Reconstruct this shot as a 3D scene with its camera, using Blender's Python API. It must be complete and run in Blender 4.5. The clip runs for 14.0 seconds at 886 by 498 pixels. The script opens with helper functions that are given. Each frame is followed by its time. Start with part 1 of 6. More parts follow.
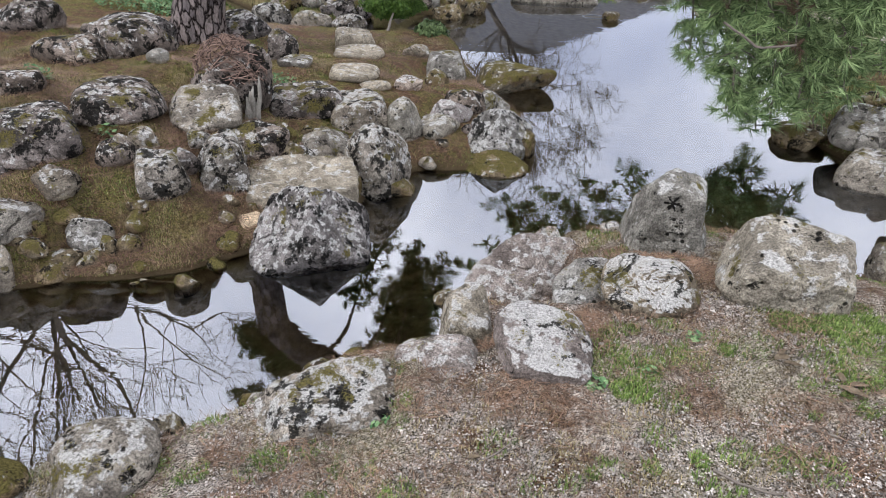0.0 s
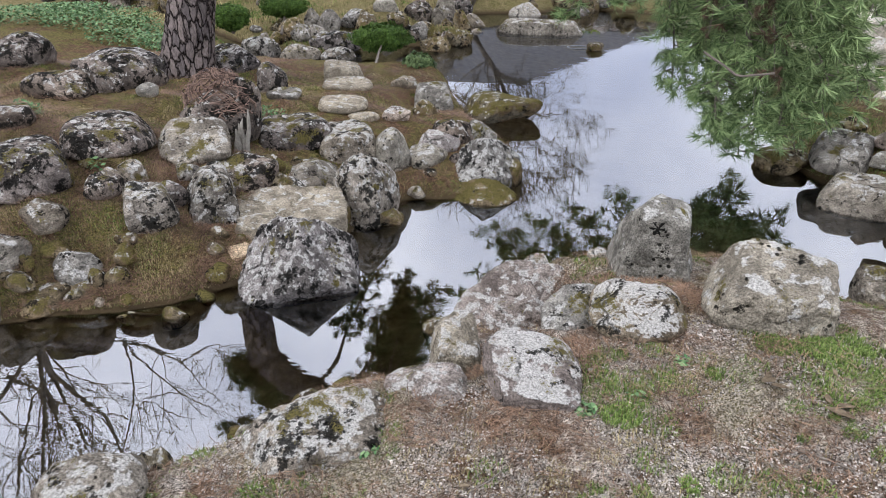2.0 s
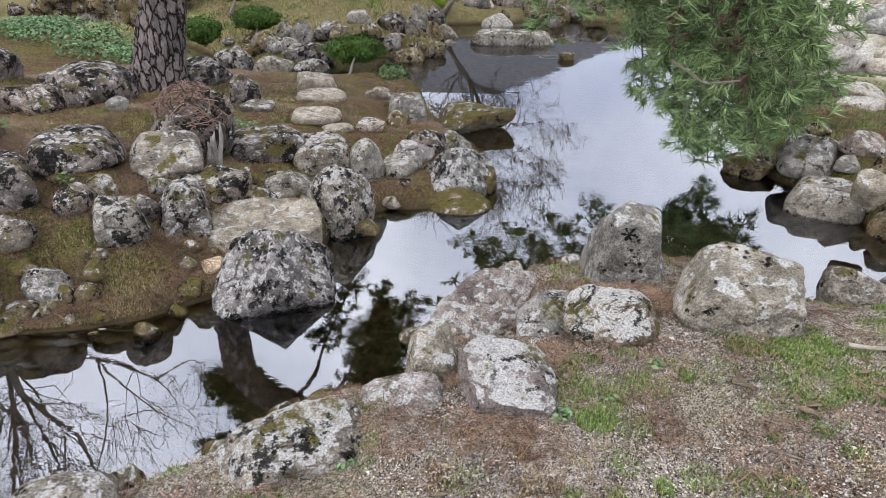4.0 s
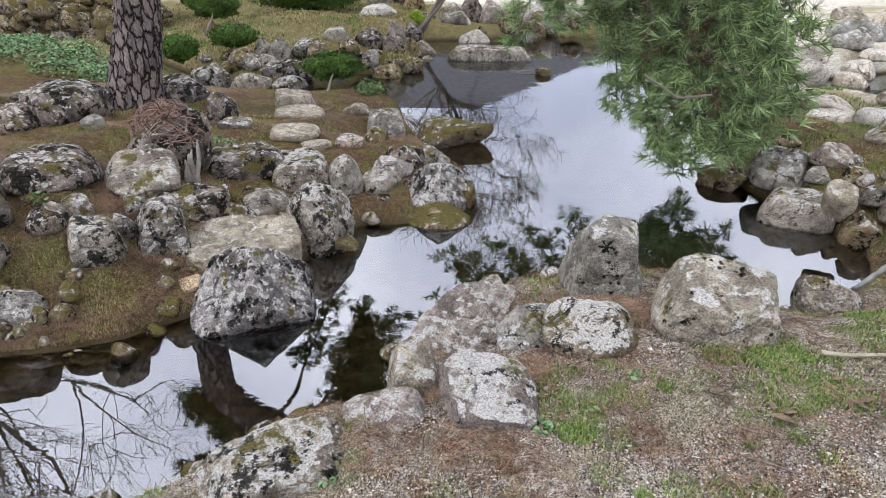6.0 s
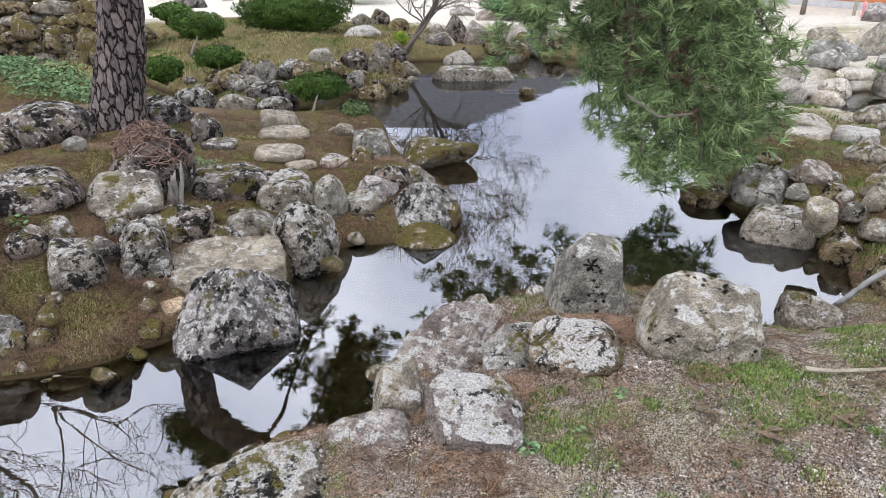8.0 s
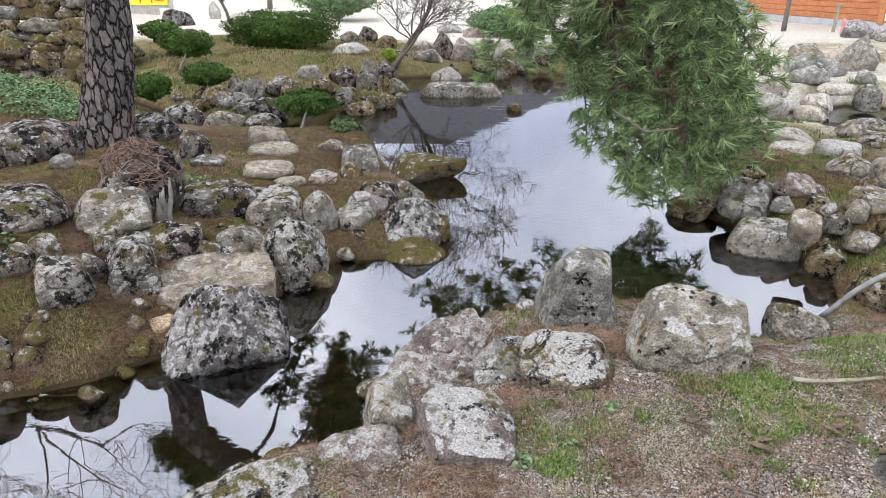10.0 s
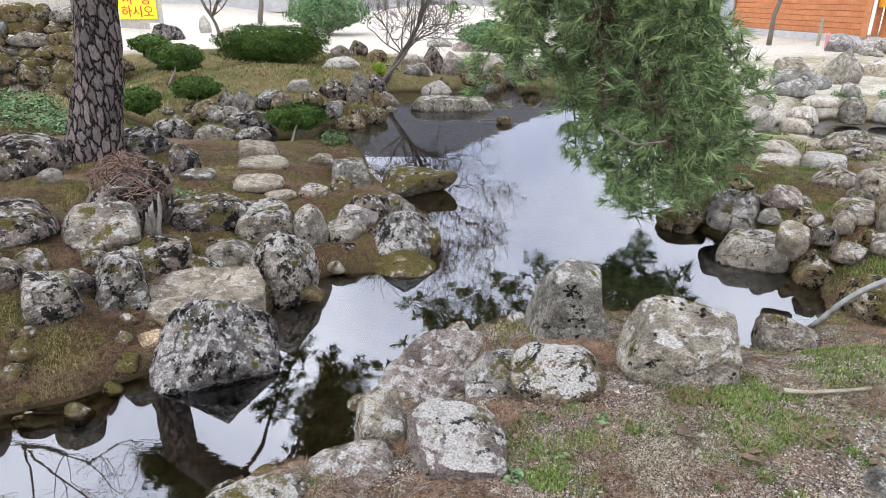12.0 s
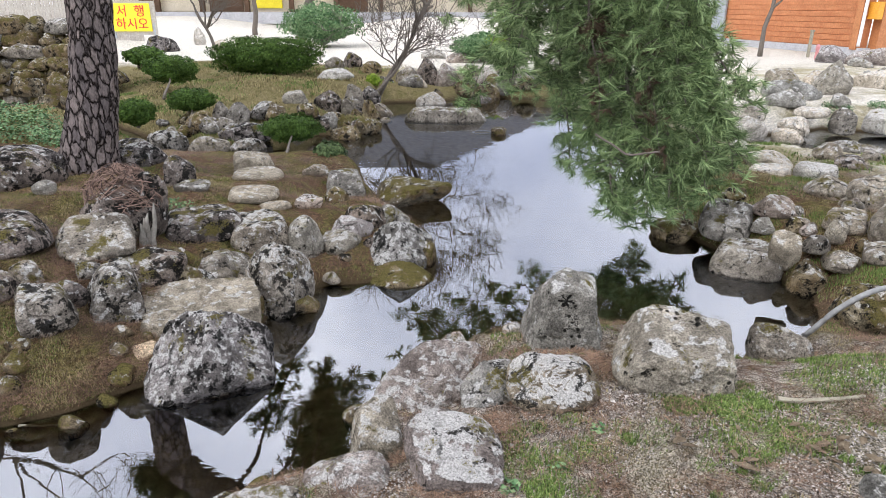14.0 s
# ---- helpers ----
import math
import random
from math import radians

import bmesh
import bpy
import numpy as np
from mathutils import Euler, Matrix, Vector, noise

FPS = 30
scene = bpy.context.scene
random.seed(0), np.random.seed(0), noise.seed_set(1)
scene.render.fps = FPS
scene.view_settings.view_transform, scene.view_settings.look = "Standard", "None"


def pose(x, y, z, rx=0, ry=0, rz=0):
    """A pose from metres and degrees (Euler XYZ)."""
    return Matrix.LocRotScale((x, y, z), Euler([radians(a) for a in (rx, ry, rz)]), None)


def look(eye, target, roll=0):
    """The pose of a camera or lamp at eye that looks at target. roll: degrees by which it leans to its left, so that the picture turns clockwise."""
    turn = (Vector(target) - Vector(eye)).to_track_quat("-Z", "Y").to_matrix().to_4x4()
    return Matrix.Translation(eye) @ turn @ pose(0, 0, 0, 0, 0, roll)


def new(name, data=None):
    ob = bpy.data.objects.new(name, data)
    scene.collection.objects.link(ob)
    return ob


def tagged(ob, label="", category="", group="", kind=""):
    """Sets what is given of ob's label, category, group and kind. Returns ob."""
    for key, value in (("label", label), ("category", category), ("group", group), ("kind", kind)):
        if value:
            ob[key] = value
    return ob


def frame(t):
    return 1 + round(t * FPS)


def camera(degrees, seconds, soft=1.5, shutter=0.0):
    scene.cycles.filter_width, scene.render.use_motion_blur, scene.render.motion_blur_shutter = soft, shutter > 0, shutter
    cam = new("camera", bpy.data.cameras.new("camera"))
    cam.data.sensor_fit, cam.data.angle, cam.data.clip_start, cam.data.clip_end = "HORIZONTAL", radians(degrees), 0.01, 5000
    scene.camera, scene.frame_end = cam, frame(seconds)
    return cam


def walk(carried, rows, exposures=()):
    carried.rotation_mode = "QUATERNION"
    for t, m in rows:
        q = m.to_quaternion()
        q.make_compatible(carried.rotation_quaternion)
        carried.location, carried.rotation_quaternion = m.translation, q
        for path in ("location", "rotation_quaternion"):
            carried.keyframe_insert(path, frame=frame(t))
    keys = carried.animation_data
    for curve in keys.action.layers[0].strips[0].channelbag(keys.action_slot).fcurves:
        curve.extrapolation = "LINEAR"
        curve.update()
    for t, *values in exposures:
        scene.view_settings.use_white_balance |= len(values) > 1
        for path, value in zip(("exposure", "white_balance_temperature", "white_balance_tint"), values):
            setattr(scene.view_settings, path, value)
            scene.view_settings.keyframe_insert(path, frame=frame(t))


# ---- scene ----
cam = camera(69.009, 14.0, soft=0.5)
walk(cam, [
    (0, look((-0.0452, 0.0407, 1.9255), (-0.5632, 3.4460, -0.1081), 0.513)),
    (0.5, look((-0.0402, 0.0314, 1.9334), (-0.5594, 3.4479, -0.0810), 0.400)),
    (1, look((-0.0387, 0.0256, 1.9357), (-0.5579, 3.4793, -0.0143), 0.266)),
    (1.5, look((-0.0349, 0.0256, 1.9339), (-0.5392, 3.5069, 0.0297), 0.180)),
    (2, look((-0.0301, 0.0286, 1.9324), (-0.5076, 3.5273, 0.0533), 0.133)),
    (2.5, look((-0.0207, 0.0304, 1.9302), (-0.4721, 3.5419, 0.0684), 0.093)),
    (3, look((-0.0157, 0.0271, 1.9308), (-0.4344, 3.5495, 0.0823), 0.065)),
    (5.5, look((-0.0050, 0.0156, 1.9393), (-0.2619, 3.5929, 0.1681), 0.050)),
    (6, look((-0.0028, 0.0122, 1.9410), (-0.2369, 3.6043, 0.1968), 0.057)),
    (6.5, look((0.0034, 0.0101, 1.9414), (-0.2096, 3.6185, 0.2284), 0.064)),
    (7, look((0.0073, 0.0125, 1.9420), (-0.1838, 3.6353, 0.2572), 0.055)),
    (7.5, look((0.0088, 0.0184, 1.9429), (-0.1650, 3.6533, 0.2824), 0.046)),
    (8, look((0.0070, 0.0207, 1.9429), (-0.1492, 3.6662, 0.3039), 0.056)),
    (10.5, look((0.0009, 0.0056, 1.9459), (-0.0730, 3.6997, 0.4135), 0.073)),
    (11, look((0.0010, 0.0051, 1.9488), (-0.0590, 3.7065, 0.4336), 0.098)),
    (11.5, look((0.0022, 0.0063, 1.9482), (-0.0432, 3.7151, 0.4506), 0.090)),
    (12, look((0.0050, 0.0098, 1.9468), (-0.0290, 3.7261, 0.4678), 0.087)),
    (12.5, look((0.0063, 0.0088, 1.9462), (-0.0192, 3.7318, 0.4837), 0.089)),
    (13, look((0.0059, 0.0048, 1.9484), (-0.0100, 3.7330, 0.4991), 0.081)),
    (13.5, look((0.0057, 0.0019, 1.9490), (-0.0039, 3.7362, 0.5155), 0.072)),
    (14, look((0.0003, -0.0000, 1.9500), (-0.0002, 3.7402, 0.5318), 0.075)),
], [(0.0, -0.31), (14.0, -0.31)])

# ---- light: a bright overcast sky and a weak, wide sun ----
world = bpy.data.worlds.new("overcast_sky")
scene.world = world
world.use_nodes = True
wt = world.node_tree
wt.nodes.clear()
w_out = wt.nodes.new("ShaderNodeOutputWorld")
w_bg = wt.nodes.new("ShaderNodeBackground")
w_sky = wt.nodes.new("ShaderNodeTexSky")
w_sky.sky_type = "NISHITA"
w_sky.sun_disc = False
w_sky.sun_elevation = radians(48)
w_sky.sun_rotation = radians(300)
w_scale = wt.nodes.new("ShaderNodeMix")
w_scale.data_type = "RGBA"
w_scale.inputs["Factor"].default_value = 0.9
w_co = wt.nodes.new("ShaderNodeTexCoord")
w_noise = wt.nodes.new("ShaderNodeTexNoise")
w_noise.inputs["Scale"].default_value = 2.2
w_noise.inputs["Detail"].default_value = 5.0
w_ramp = wt.nodes.new("ShaderNodeValToRGB")
w_ramp.color_ramp.elements[0].position, w_ramp.color_ramp.elements[0].color = 0.35, (6.0, 6.4, 8.1, 1)
w_ramp.color_ramp.elements[1].position, w_ramp.color_ramp.elements[1].color = 0.7, (14.2, 14.3, 15.2, 1)
wt.links.new(w_co.outputs["Generated"], w_noise.inputs["Vector"])
wt.links.new(w_noise.outputs["Fac"], w_ramp.inputs["Fac"])
wt.links.new(w_sky.outputs["Color"], w_scale.inputs["A"])
w_sep = wt.nodes.new("ShaderNodeSeparateXYZ")
wt.links.new(w_co.outputs["Generated"], w_sep.inputs[0])
w_rise = wt.nodes.new("ShaderNodeMapRange")
w_rise.inputs["From Min"].default_value, w_rise.inputs["From Max"].default_value = 0.0, 1.0
w_rise.inputs["To Min"].default_value, w_rise.inputs["To Max"].default_value = 1.0, 1.35
wt.links.new(w_sep.outputs[2], w_rise.inputs["Value"])
w_grad = wt.nodes.new("ShaderNodeVectorMath")
w_grad.operation = "SCALE"
wt.links.new(w_ramp.outputs["Color"], w_grad.inputs[0])
wt.links.new(w_rise.outputs[0], w_grad.inputs["Scale"])
wt.links.new(w_grad.outputs[0], w_scale.inputs["B"])
wt.links.new(w_scale.outputs["Result"], w_bg.inputs["Color"])
w_bg.inputs["Strength"].default_value = 0.235
wt.links.new(w_bg.outputs["Background"], w_out.inputs["Surface"])

sun = new("sun", bpy.data.lights.new("sun", "SUN"))
sun.data.energy = 1.5
sun.data.angle = radians(18)
sun.data.color = (1.0, 0.96, 0.9)
sun.matrix_world = look((-7, -1, 10), (0, 4, 0))


# ---- materials ----
def mat(name, rough=0.8, metal=0.0):
    m = bpy.data.materials.new(name)
    m.use_nodes = True
    b = m.node_tree.nodes["Principled BSDF"]
    b.inputs["Roughness"].default_value = rough
    b.inputs["Metallic"].default_value = metal
    return m, m.node_tree, b


def node(nt, kind, **sets):
    n = nt.nodes.new(kind)
    for key, value in sets.items():
        n.inputs[key].default_value = value
    return n


def tex(nt, kind, vec, scale, detail=4.0, rough=0.6):
    n = nt.nodes.new(kind)
    n.inputs["Scale"].default_value = scale
    if kind == "ShaderNodeTexNoise":
        n.inputs["Detail"].default_value = detail
        n.inputs["Roughness"].default_value = rough
    nt.links.new(vec, n.inputs["Vector"])
    return n


def ramp(nt, fac, lo, hi, c0=(0, 0, 0, 1), c1=(1, 1, 1, 1)):
    n = nt.nodes.new("ShaderNodeValToRGB")
    n.color_ramp.elements[0].position, n.color_ramp.elements[0].color = lo, c0
    n.color_ramp.elements[1].position, n.color_ramp.elements[1].color = hi, c1
    nt.links.new(fac, n.inputs["Fac"])
    return n.outputs["Color"]


def blend(nt, fac, a, b, mode="MIX"):
    n = nt.nodes.new("ShaderNodeMix")
    n.data_type, n.blend_type = "RGBA", mode
    for socket, value in ((n.inputs["Factor"], fac), (n.inputs["A"], a), (n.inputs["B"], b)):
        if hasattr(value, "is_output"):
            nt.links.new(value, socket)
        else:
            socket.default_value = value
    return n.outputs["Result"]


def calc(nt, op, a, b=0.0, clamp=False):
    n = nt.nodes.new("ShaderNodeMath")
    n.operation, n.use_clamp = op, clamp
    for socket, value in ((n.inputs[0], a), (n.inputs[1], b)):
        if hasattr(value, "is_output"):
            nt.links.new(value, socket)
        else:
            socket.default_value = value
    return n.outputs[0]


def relief(nt, bsdf, height, strength, distance):
    n = node(nt, "ShaderNodeBump", Strength=strength, Distance=distance)
    nt.links.new(height, n.inputs["Height"])
    nt.links.new(n.outputs["Normal"], bsdf.inputs["Normal"])


def rgb(*c):
    return (*c, 1.0)


def place_vec(nt):
    """World position, shifted by each object's own random number."""
    g = nt.nodes.new("ShaderNodeNewGeometry")
    o = nt.nodes.new("ShaderNodeObjectInfo")
    n = nt.nodes.new("ShaderNodeVectorMath")
    n.operation = "ADD"
    nt.links.new(g.outputs["Position"], n.inputs[0])
    sc = calc(nt, "MULTIPLY", o.outputs["Random"], 17.0)
    cx = nt.nodes.new("ShaderNodeCombineXYZ")
    nt.links.new(sc, cx.inputs[0])
    nt.links.new(sc, cx.inputs[1])
    nt.links.new(cx.outputs[0], n.inputs[1])
    return n.outputs[0], g, o


def cover(nt, fac, share, soft=0.02):
    """A mask over about that share of a noise."""
    share = min(max(share, 0.002), 0.998)
    cut = 0.5 + 0.1 * 4.91 * ((1 - share) ** 0.14 - share ** 0.14)
    return ramp(nt, fac, cut - soft, cut + soft)


def stone_material(name, light, dark, lichen=0.3, black=0.3, moss=0.1, pits=0.3, warm=0.0, seams=0.3, up=0.13, grain=19.0):
    """Weathered granite: mottled grain, pale crusts of lichen, black algae, moss on upward faces."""
    m, nt, b = mat(name, 0.88)
    light, dark = [c * 1.04 for c in light], [c * 0.54 for c in dark]
    vec, g, o = place_vec(nt)
    big = tex(nt, "ShaderNodeTexNoise", vec, 4.0, 5.0)
    mid = tex(nt, "ShaderNodeTexNoise", vec, 17.0, 7.0, 0.72)
    fine = tex(nt, "ShaderNodeTexNoise", vec, 120.0, 4.0, 0.75)
    col = blend(nt, ramp(nt, big.outputs["Fac"], 0.36, 0.64), rgb(*dark), rgb(*light))
    col = blend(nt, calc(nt, "MULTIPLY", cover(nt, mid.outputs["Fac"], 0.4, 0.06), 0.6), col, rgb(*[c * 0.5 for c in dark]))
    tint = blend(nt, o.outputs["Random"], rgb(0.88, 0.9, 0.92), rgb(1.12, 1.03, 0.9))
    col = blend(nt, 1.0, col, tint, "MULTIPLY")
    if warm:
        rust = tex(nt, "ShaderNodeTexNoise", vec, 6.0, 5.0)
        col = blend(nt, calc(nt, "MULTIPLY", cover(nt, rust.outputs["Fac"], 0.5, 0.06), warm), col, rgb(0.24, 0.15, 0.07))
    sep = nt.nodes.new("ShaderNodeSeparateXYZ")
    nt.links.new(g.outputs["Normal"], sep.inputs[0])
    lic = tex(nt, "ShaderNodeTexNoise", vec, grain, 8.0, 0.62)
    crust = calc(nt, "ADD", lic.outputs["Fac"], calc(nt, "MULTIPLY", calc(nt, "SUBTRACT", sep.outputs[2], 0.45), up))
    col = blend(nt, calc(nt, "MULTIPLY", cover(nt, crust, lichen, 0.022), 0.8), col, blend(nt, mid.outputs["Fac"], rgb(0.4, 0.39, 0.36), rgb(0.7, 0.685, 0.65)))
    blk = tex(nt, "ShaderNodeTexNoise", vec, 10.0, 10.0, 0.76)
    col = blend(nt, calc(nt, "MULTIPLY", cover(nt, blk.outputs["Fac"], black, 0.015), 0.93), col, rgb(0.009, 0.009, 0.008))
    vor = tex(nt, "ShaderNodeTexVoronoi", vec, 24.0)
    pit = ramp(nt, vor.outputs["Distance"], 0.18, 0.26, rgb(1, 1, 1), rgb(0, 0, 0))
    gate = tex(nt, "ShaderNodeTexNoise", vec, 5.0, 3.0)
    pit = calc(nt, "MULTIPLY", pit, cover(nt, gate.outputs["Fac"], pits))
    col = blend(nt, calc(nt, "MULTIPLY", pit, 0.9), col, rgb(0.006, 0.006, 0.005))
    crack = tex(nt, "ShaderNodeTexVoronoi", blend(nt, 0.06, vec, mid.outputs["Color"]), 3.5)
    crack.feature = "DISTANCE_TO_EDGE"
    seam = calc(nt, "MULTIPLY", ramp(nt, crack.outputs["Distance"], 0.004, 0.02, rgb(1, 1, 1), rgb(0, 0, 0)), cover(nt, big.outputs["Fac"], seams, 0.04))
    col = blend(nt, calc(nt, "MULTIPLY", seam, 0.7), col, rgb(0.03, 0.027, 0.022))
    speck = ramp(nt, fine.outputs["Fac"], 0.36, 0.66, rgb(0.42, 0.42, 0.42), rgb(1.4, 1.4, 1.4))
    col = blend(nt, 1.0, col, speck, "MULTIPLY")
    mo = tex(nt, "ShaderNodeTexNoise", vec, 6.0, 7.0, 0.7)
    mfac = calc(nt, "ADD", mo.outputs["Fac"], calc(nt, "MULTIPLY", calc(nt, "SUBTRACT", sep.outputs[2], 0.4), 0.08))
    mcol = blend(nt, ramp(nt, fine.outputs["Fac"], 0.35, 0.65), rgb(0.035, 0.03, 0.012), rgb(0.17, 0.145, 0.05))
    mfac = calc(nt, "ADD", mfac, calc(nt, "MULTIPLY", calc(nt, "SUBTRACT", fine.outputs["Fac"], 0.5), 0.35))
    col = blend(nt, cover(nt, mfac, moss, 0.02), col, mcol)
    nt.links.new(col, b.inputs["Base Color"])
    hgt = calc(nt, "ADD", calc(nt, "MULTIPLY", mid.outputs["Fac"], 0.8), calc(nt, "MULTIPLY", fine.outputs["Fac"], 0.3))
    hgt = calc(nt, "SUBTRACT", hgt, calc(nt, "ADD", calc(nt, "MULTIPLY", pit, 0.5), calc(nt, "MULTIPLY", seam, 0.4)))
    relief(nt, b, hgt, 1.0, 0.04)
    b.inputs["Specular IOR Level"].default_value = 0.04
    return m


STONES = {
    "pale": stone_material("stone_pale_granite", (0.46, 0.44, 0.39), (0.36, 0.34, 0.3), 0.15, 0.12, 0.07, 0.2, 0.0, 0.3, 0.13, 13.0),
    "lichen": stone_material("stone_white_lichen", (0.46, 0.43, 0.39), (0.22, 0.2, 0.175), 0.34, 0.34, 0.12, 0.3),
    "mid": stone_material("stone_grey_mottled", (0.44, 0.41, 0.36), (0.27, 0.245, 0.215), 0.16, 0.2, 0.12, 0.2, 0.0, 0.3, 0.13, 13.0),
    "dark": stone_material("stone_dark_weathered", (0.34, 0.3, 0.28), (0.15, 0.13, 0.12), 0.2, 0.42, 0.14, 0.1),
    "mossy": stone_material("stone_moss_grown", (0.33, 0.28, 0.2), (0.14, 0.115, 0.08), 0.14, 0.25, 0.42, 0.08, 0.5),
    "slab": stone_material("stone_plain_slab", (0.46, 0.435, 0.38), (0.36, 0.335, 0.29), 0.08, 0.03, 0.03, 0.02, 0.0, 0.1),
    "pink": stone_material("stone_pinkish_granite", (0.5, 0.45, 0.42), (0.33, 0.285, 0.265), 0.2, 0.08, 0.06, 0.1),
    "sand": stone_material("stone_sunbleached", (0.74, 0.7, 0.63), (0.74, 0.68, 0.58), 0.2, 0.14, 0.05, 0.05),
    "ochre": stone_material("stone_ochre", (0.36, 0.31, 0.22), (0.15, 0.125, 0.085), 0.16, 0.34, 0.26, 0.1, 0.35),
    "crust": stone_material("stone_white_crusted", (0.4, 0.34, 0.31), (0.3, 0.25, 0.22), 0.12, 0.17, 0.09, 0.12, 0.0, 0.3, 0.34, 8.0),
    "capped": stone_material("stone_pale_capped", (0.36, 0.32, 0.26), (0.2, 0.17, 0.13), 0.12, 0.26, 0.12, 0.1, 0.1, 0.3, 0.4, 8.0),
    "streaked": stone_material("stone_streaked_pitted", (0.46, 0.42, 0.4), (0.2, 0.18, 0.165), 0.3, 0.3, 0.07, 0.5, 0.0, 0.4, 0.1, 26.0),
    "cream": stone_material("stone_fresh_cream", (0.88, 0.74, 0.56), (0.78, 0.63, 0.46), 0.05, 0.01, 0.0, 0.0, 0.0, 0.1),
}


def star_material():
    """Pale granite with one dark star-shaped hollow, its darkness put into the colour."""
    m = STONES["pale"].copy()
    m.name = "stone_pale_starred"
    nt = m.node_tree
    b = nt.nodes["Principled BSDF"]
    old = b.inputs["Base Color"].links[0].from_socket
    tc = nt.nodes.new("ShaderNodeTexCoord")
    sp = nt.nodes.new("ShaderNodeSeparateXYZ")
    nt.links.new(tc.outputs["Object"], sp.inputs[0])
    dx, dz = calc(nt, "SUBTRACT", sp.outputs[0], 0.015), calc(nt, "SUBTRACT", sp.outputs[2], 0.410)
    r = calc(nt, "SQRT", calc(nt, "ADD", calc(nt, "MULTIPLY", dx, dx), calc(nt, "MULTIPLY", dz, dz)))
    wave = calc(nt, "COSINE", calc(nt, "MULTIPLY", calc(nt, "ARCTAN2", dz, dx), 6.0))
    rag = tex(nt, "ShaderNodeTexNoise", tc.outputs["Object"], 38.0, 4.0, 0.7)
    edge = calc(nt, "ADD", calc(nt, "MULTIPLY", wave, 0.012), calc(nt, "ADD", calc(nt, "MULTIPLY", rag.outputs["Fac"], 0.11), -0.029))
    star = calc(nt, "MULTIPLY", calc(nt, "LESS_THAN", r, edge), calc(nt, "LESS_THAN", sp.outputs[1], 0.05))
    # no hole is cut: the dark inside of the hollow is painted flat
    nt.links.new(blend(nt, star, old, rgb(0.012, 0.011, 0.01)), b.inputs["Base Color"])
    return m


STONES["star"] = star_material()


def ground_material():
    """Bank earth with grit, fallen needles and thin grass; mud under the water; pale sand far off."""
    m, nt, b = mat("ground_earth_grit", 0.95)
    b.inputs["Specular IOR Level"].default_value = 0.05
    g = nt.nodes.new("ShaderNodeNewGeometry")
    vec = g.outputs["Position"]
    sep = nt.nodes.new("ShaderNodeSeparateXYZ")
    nt.links.new(vec, sep.inputs[0])
    big = tex(nt, "ShaderNodeTexNoise", vec, 1.6, 5.0, 0.65)
    mid = tex(nt, "ShaderNodeTexNoise", vec, 9.0, 6.0, 0.7)
    grit = tex(nt, "ShaderNodeTexVoronoi", vec, 230.0)
    fine = tex(nt, "ShaderNodeTexNoise", vec, 160.0, 2.0, 0.7)
    gritcol = blend(nt, ramp(nt, grit.outputs["Color"], 0.2, 0.8), rgb(0.035, 0.028, 0.021), rgb(0.62, 0.555, 0.49))
    needle = blend(nt, ramp(nt, fine.outputs["Fac"], 0.35, 0.65), rgb(0.028, 0.017, 0.011), rgb(0.24, 0.15, 0.095))
    dry = blend(nt, ramp(nt, fine.outputs["Fac"], 0.35, 0.65), rgb(0.045, 0.042, 0.014), rgb(0.25, 0.22, 0.085))
    near = ramp(nt, calc(nt, "ADD", mid.outputs["Fac"], calc(nt, "MULTIPLY", big.outputs["Fac"], 0.6)), 0.62, 0.86)
    bank = blend(nt, near, needle, gritcol)
    bank = blend(nt, calc(nt, "MULTIPLY", ramp(nt, big.outputs["Fac"], 0.48, 0.62), 0.4), bank, dry)
    isle = blend(nt, ramp(nt, calc(nt, "ADD", calc(nt, "MULTIPLY", big.outputs["Fac"], 0.5), calc(nt, "MULTIPLY", mid.outputs["Fac"], 0.5)), 0.45, 0.55), needle, dry)
    # the near bank lies where y < 3.4 + 0.9 (x + 0.6)
    side = calc(nt, "SUBTRACT", calc(nt, "MULTIPLY", sep.outputs[0], 0.9), calc(nt, "SUBTRACT", sep.outputs[1], 3.1))
    isnear = calc(nt, "MULTIPLY", ramp(nt, calc(nt, "ADD", calc(nt, "MULTIPLY", side, 1.2), 0.5), 0.3, 0.7), ramp(nt, calc(nt, "MULTIPLY", sep.outputs[1], 0.2), 0.68, 0.74, rgb(1, 1, 1), rgb(0, 0, 0)))
    col = blend(nt, isnear, isle, bank)
    far = ramp(nt, calc(nt, "MULTIPLY", calc(nt, "ADD", sep.outputs[1], calc(nt, "MULTIPLY", big.outputs["Fac"], 2.0)), 0.02), 0.36, 0.385)
    lawn = blend(nt, ramp(nt, mid.outputs["Fac"], 0.35, 0.65), rgb(0.16, 0.15, 0.06), rgb(0.27, 0.22, 0.12))
    farr = ramp(nt, calc(nt, "MULTIPLY", calc(nt, "ADD", calc(nt, "MULTIPLY", sep.outputs[1], 0.35), calc(nt, "MULTIPLY", sep.outputs[0], 2.0)), 0.02), 0.21, 0.25)
    sand = blend(nt, ramp(nt, mid.outputs["Fac"], 0.3, 0.7), rgb(0.62, 0.58, 0.5), rgb(0.78, 0.75, 0.68))
    col = blend(nt, calc(nt, "MULTIPLY", ramp(nt, calc(nt, "MULTIPLY", sep.outputs[1], 0.02), 0.165, 0.19), 0.9), col, lawn)
    col = blend(nt, farr, col, blend(nt, ramp(nt, big.outputs["Fac"], 0.4, 0.6), sand, rgb(0.4, 0.36, 0.24)))
    col = blend(nt, far, col, sand)
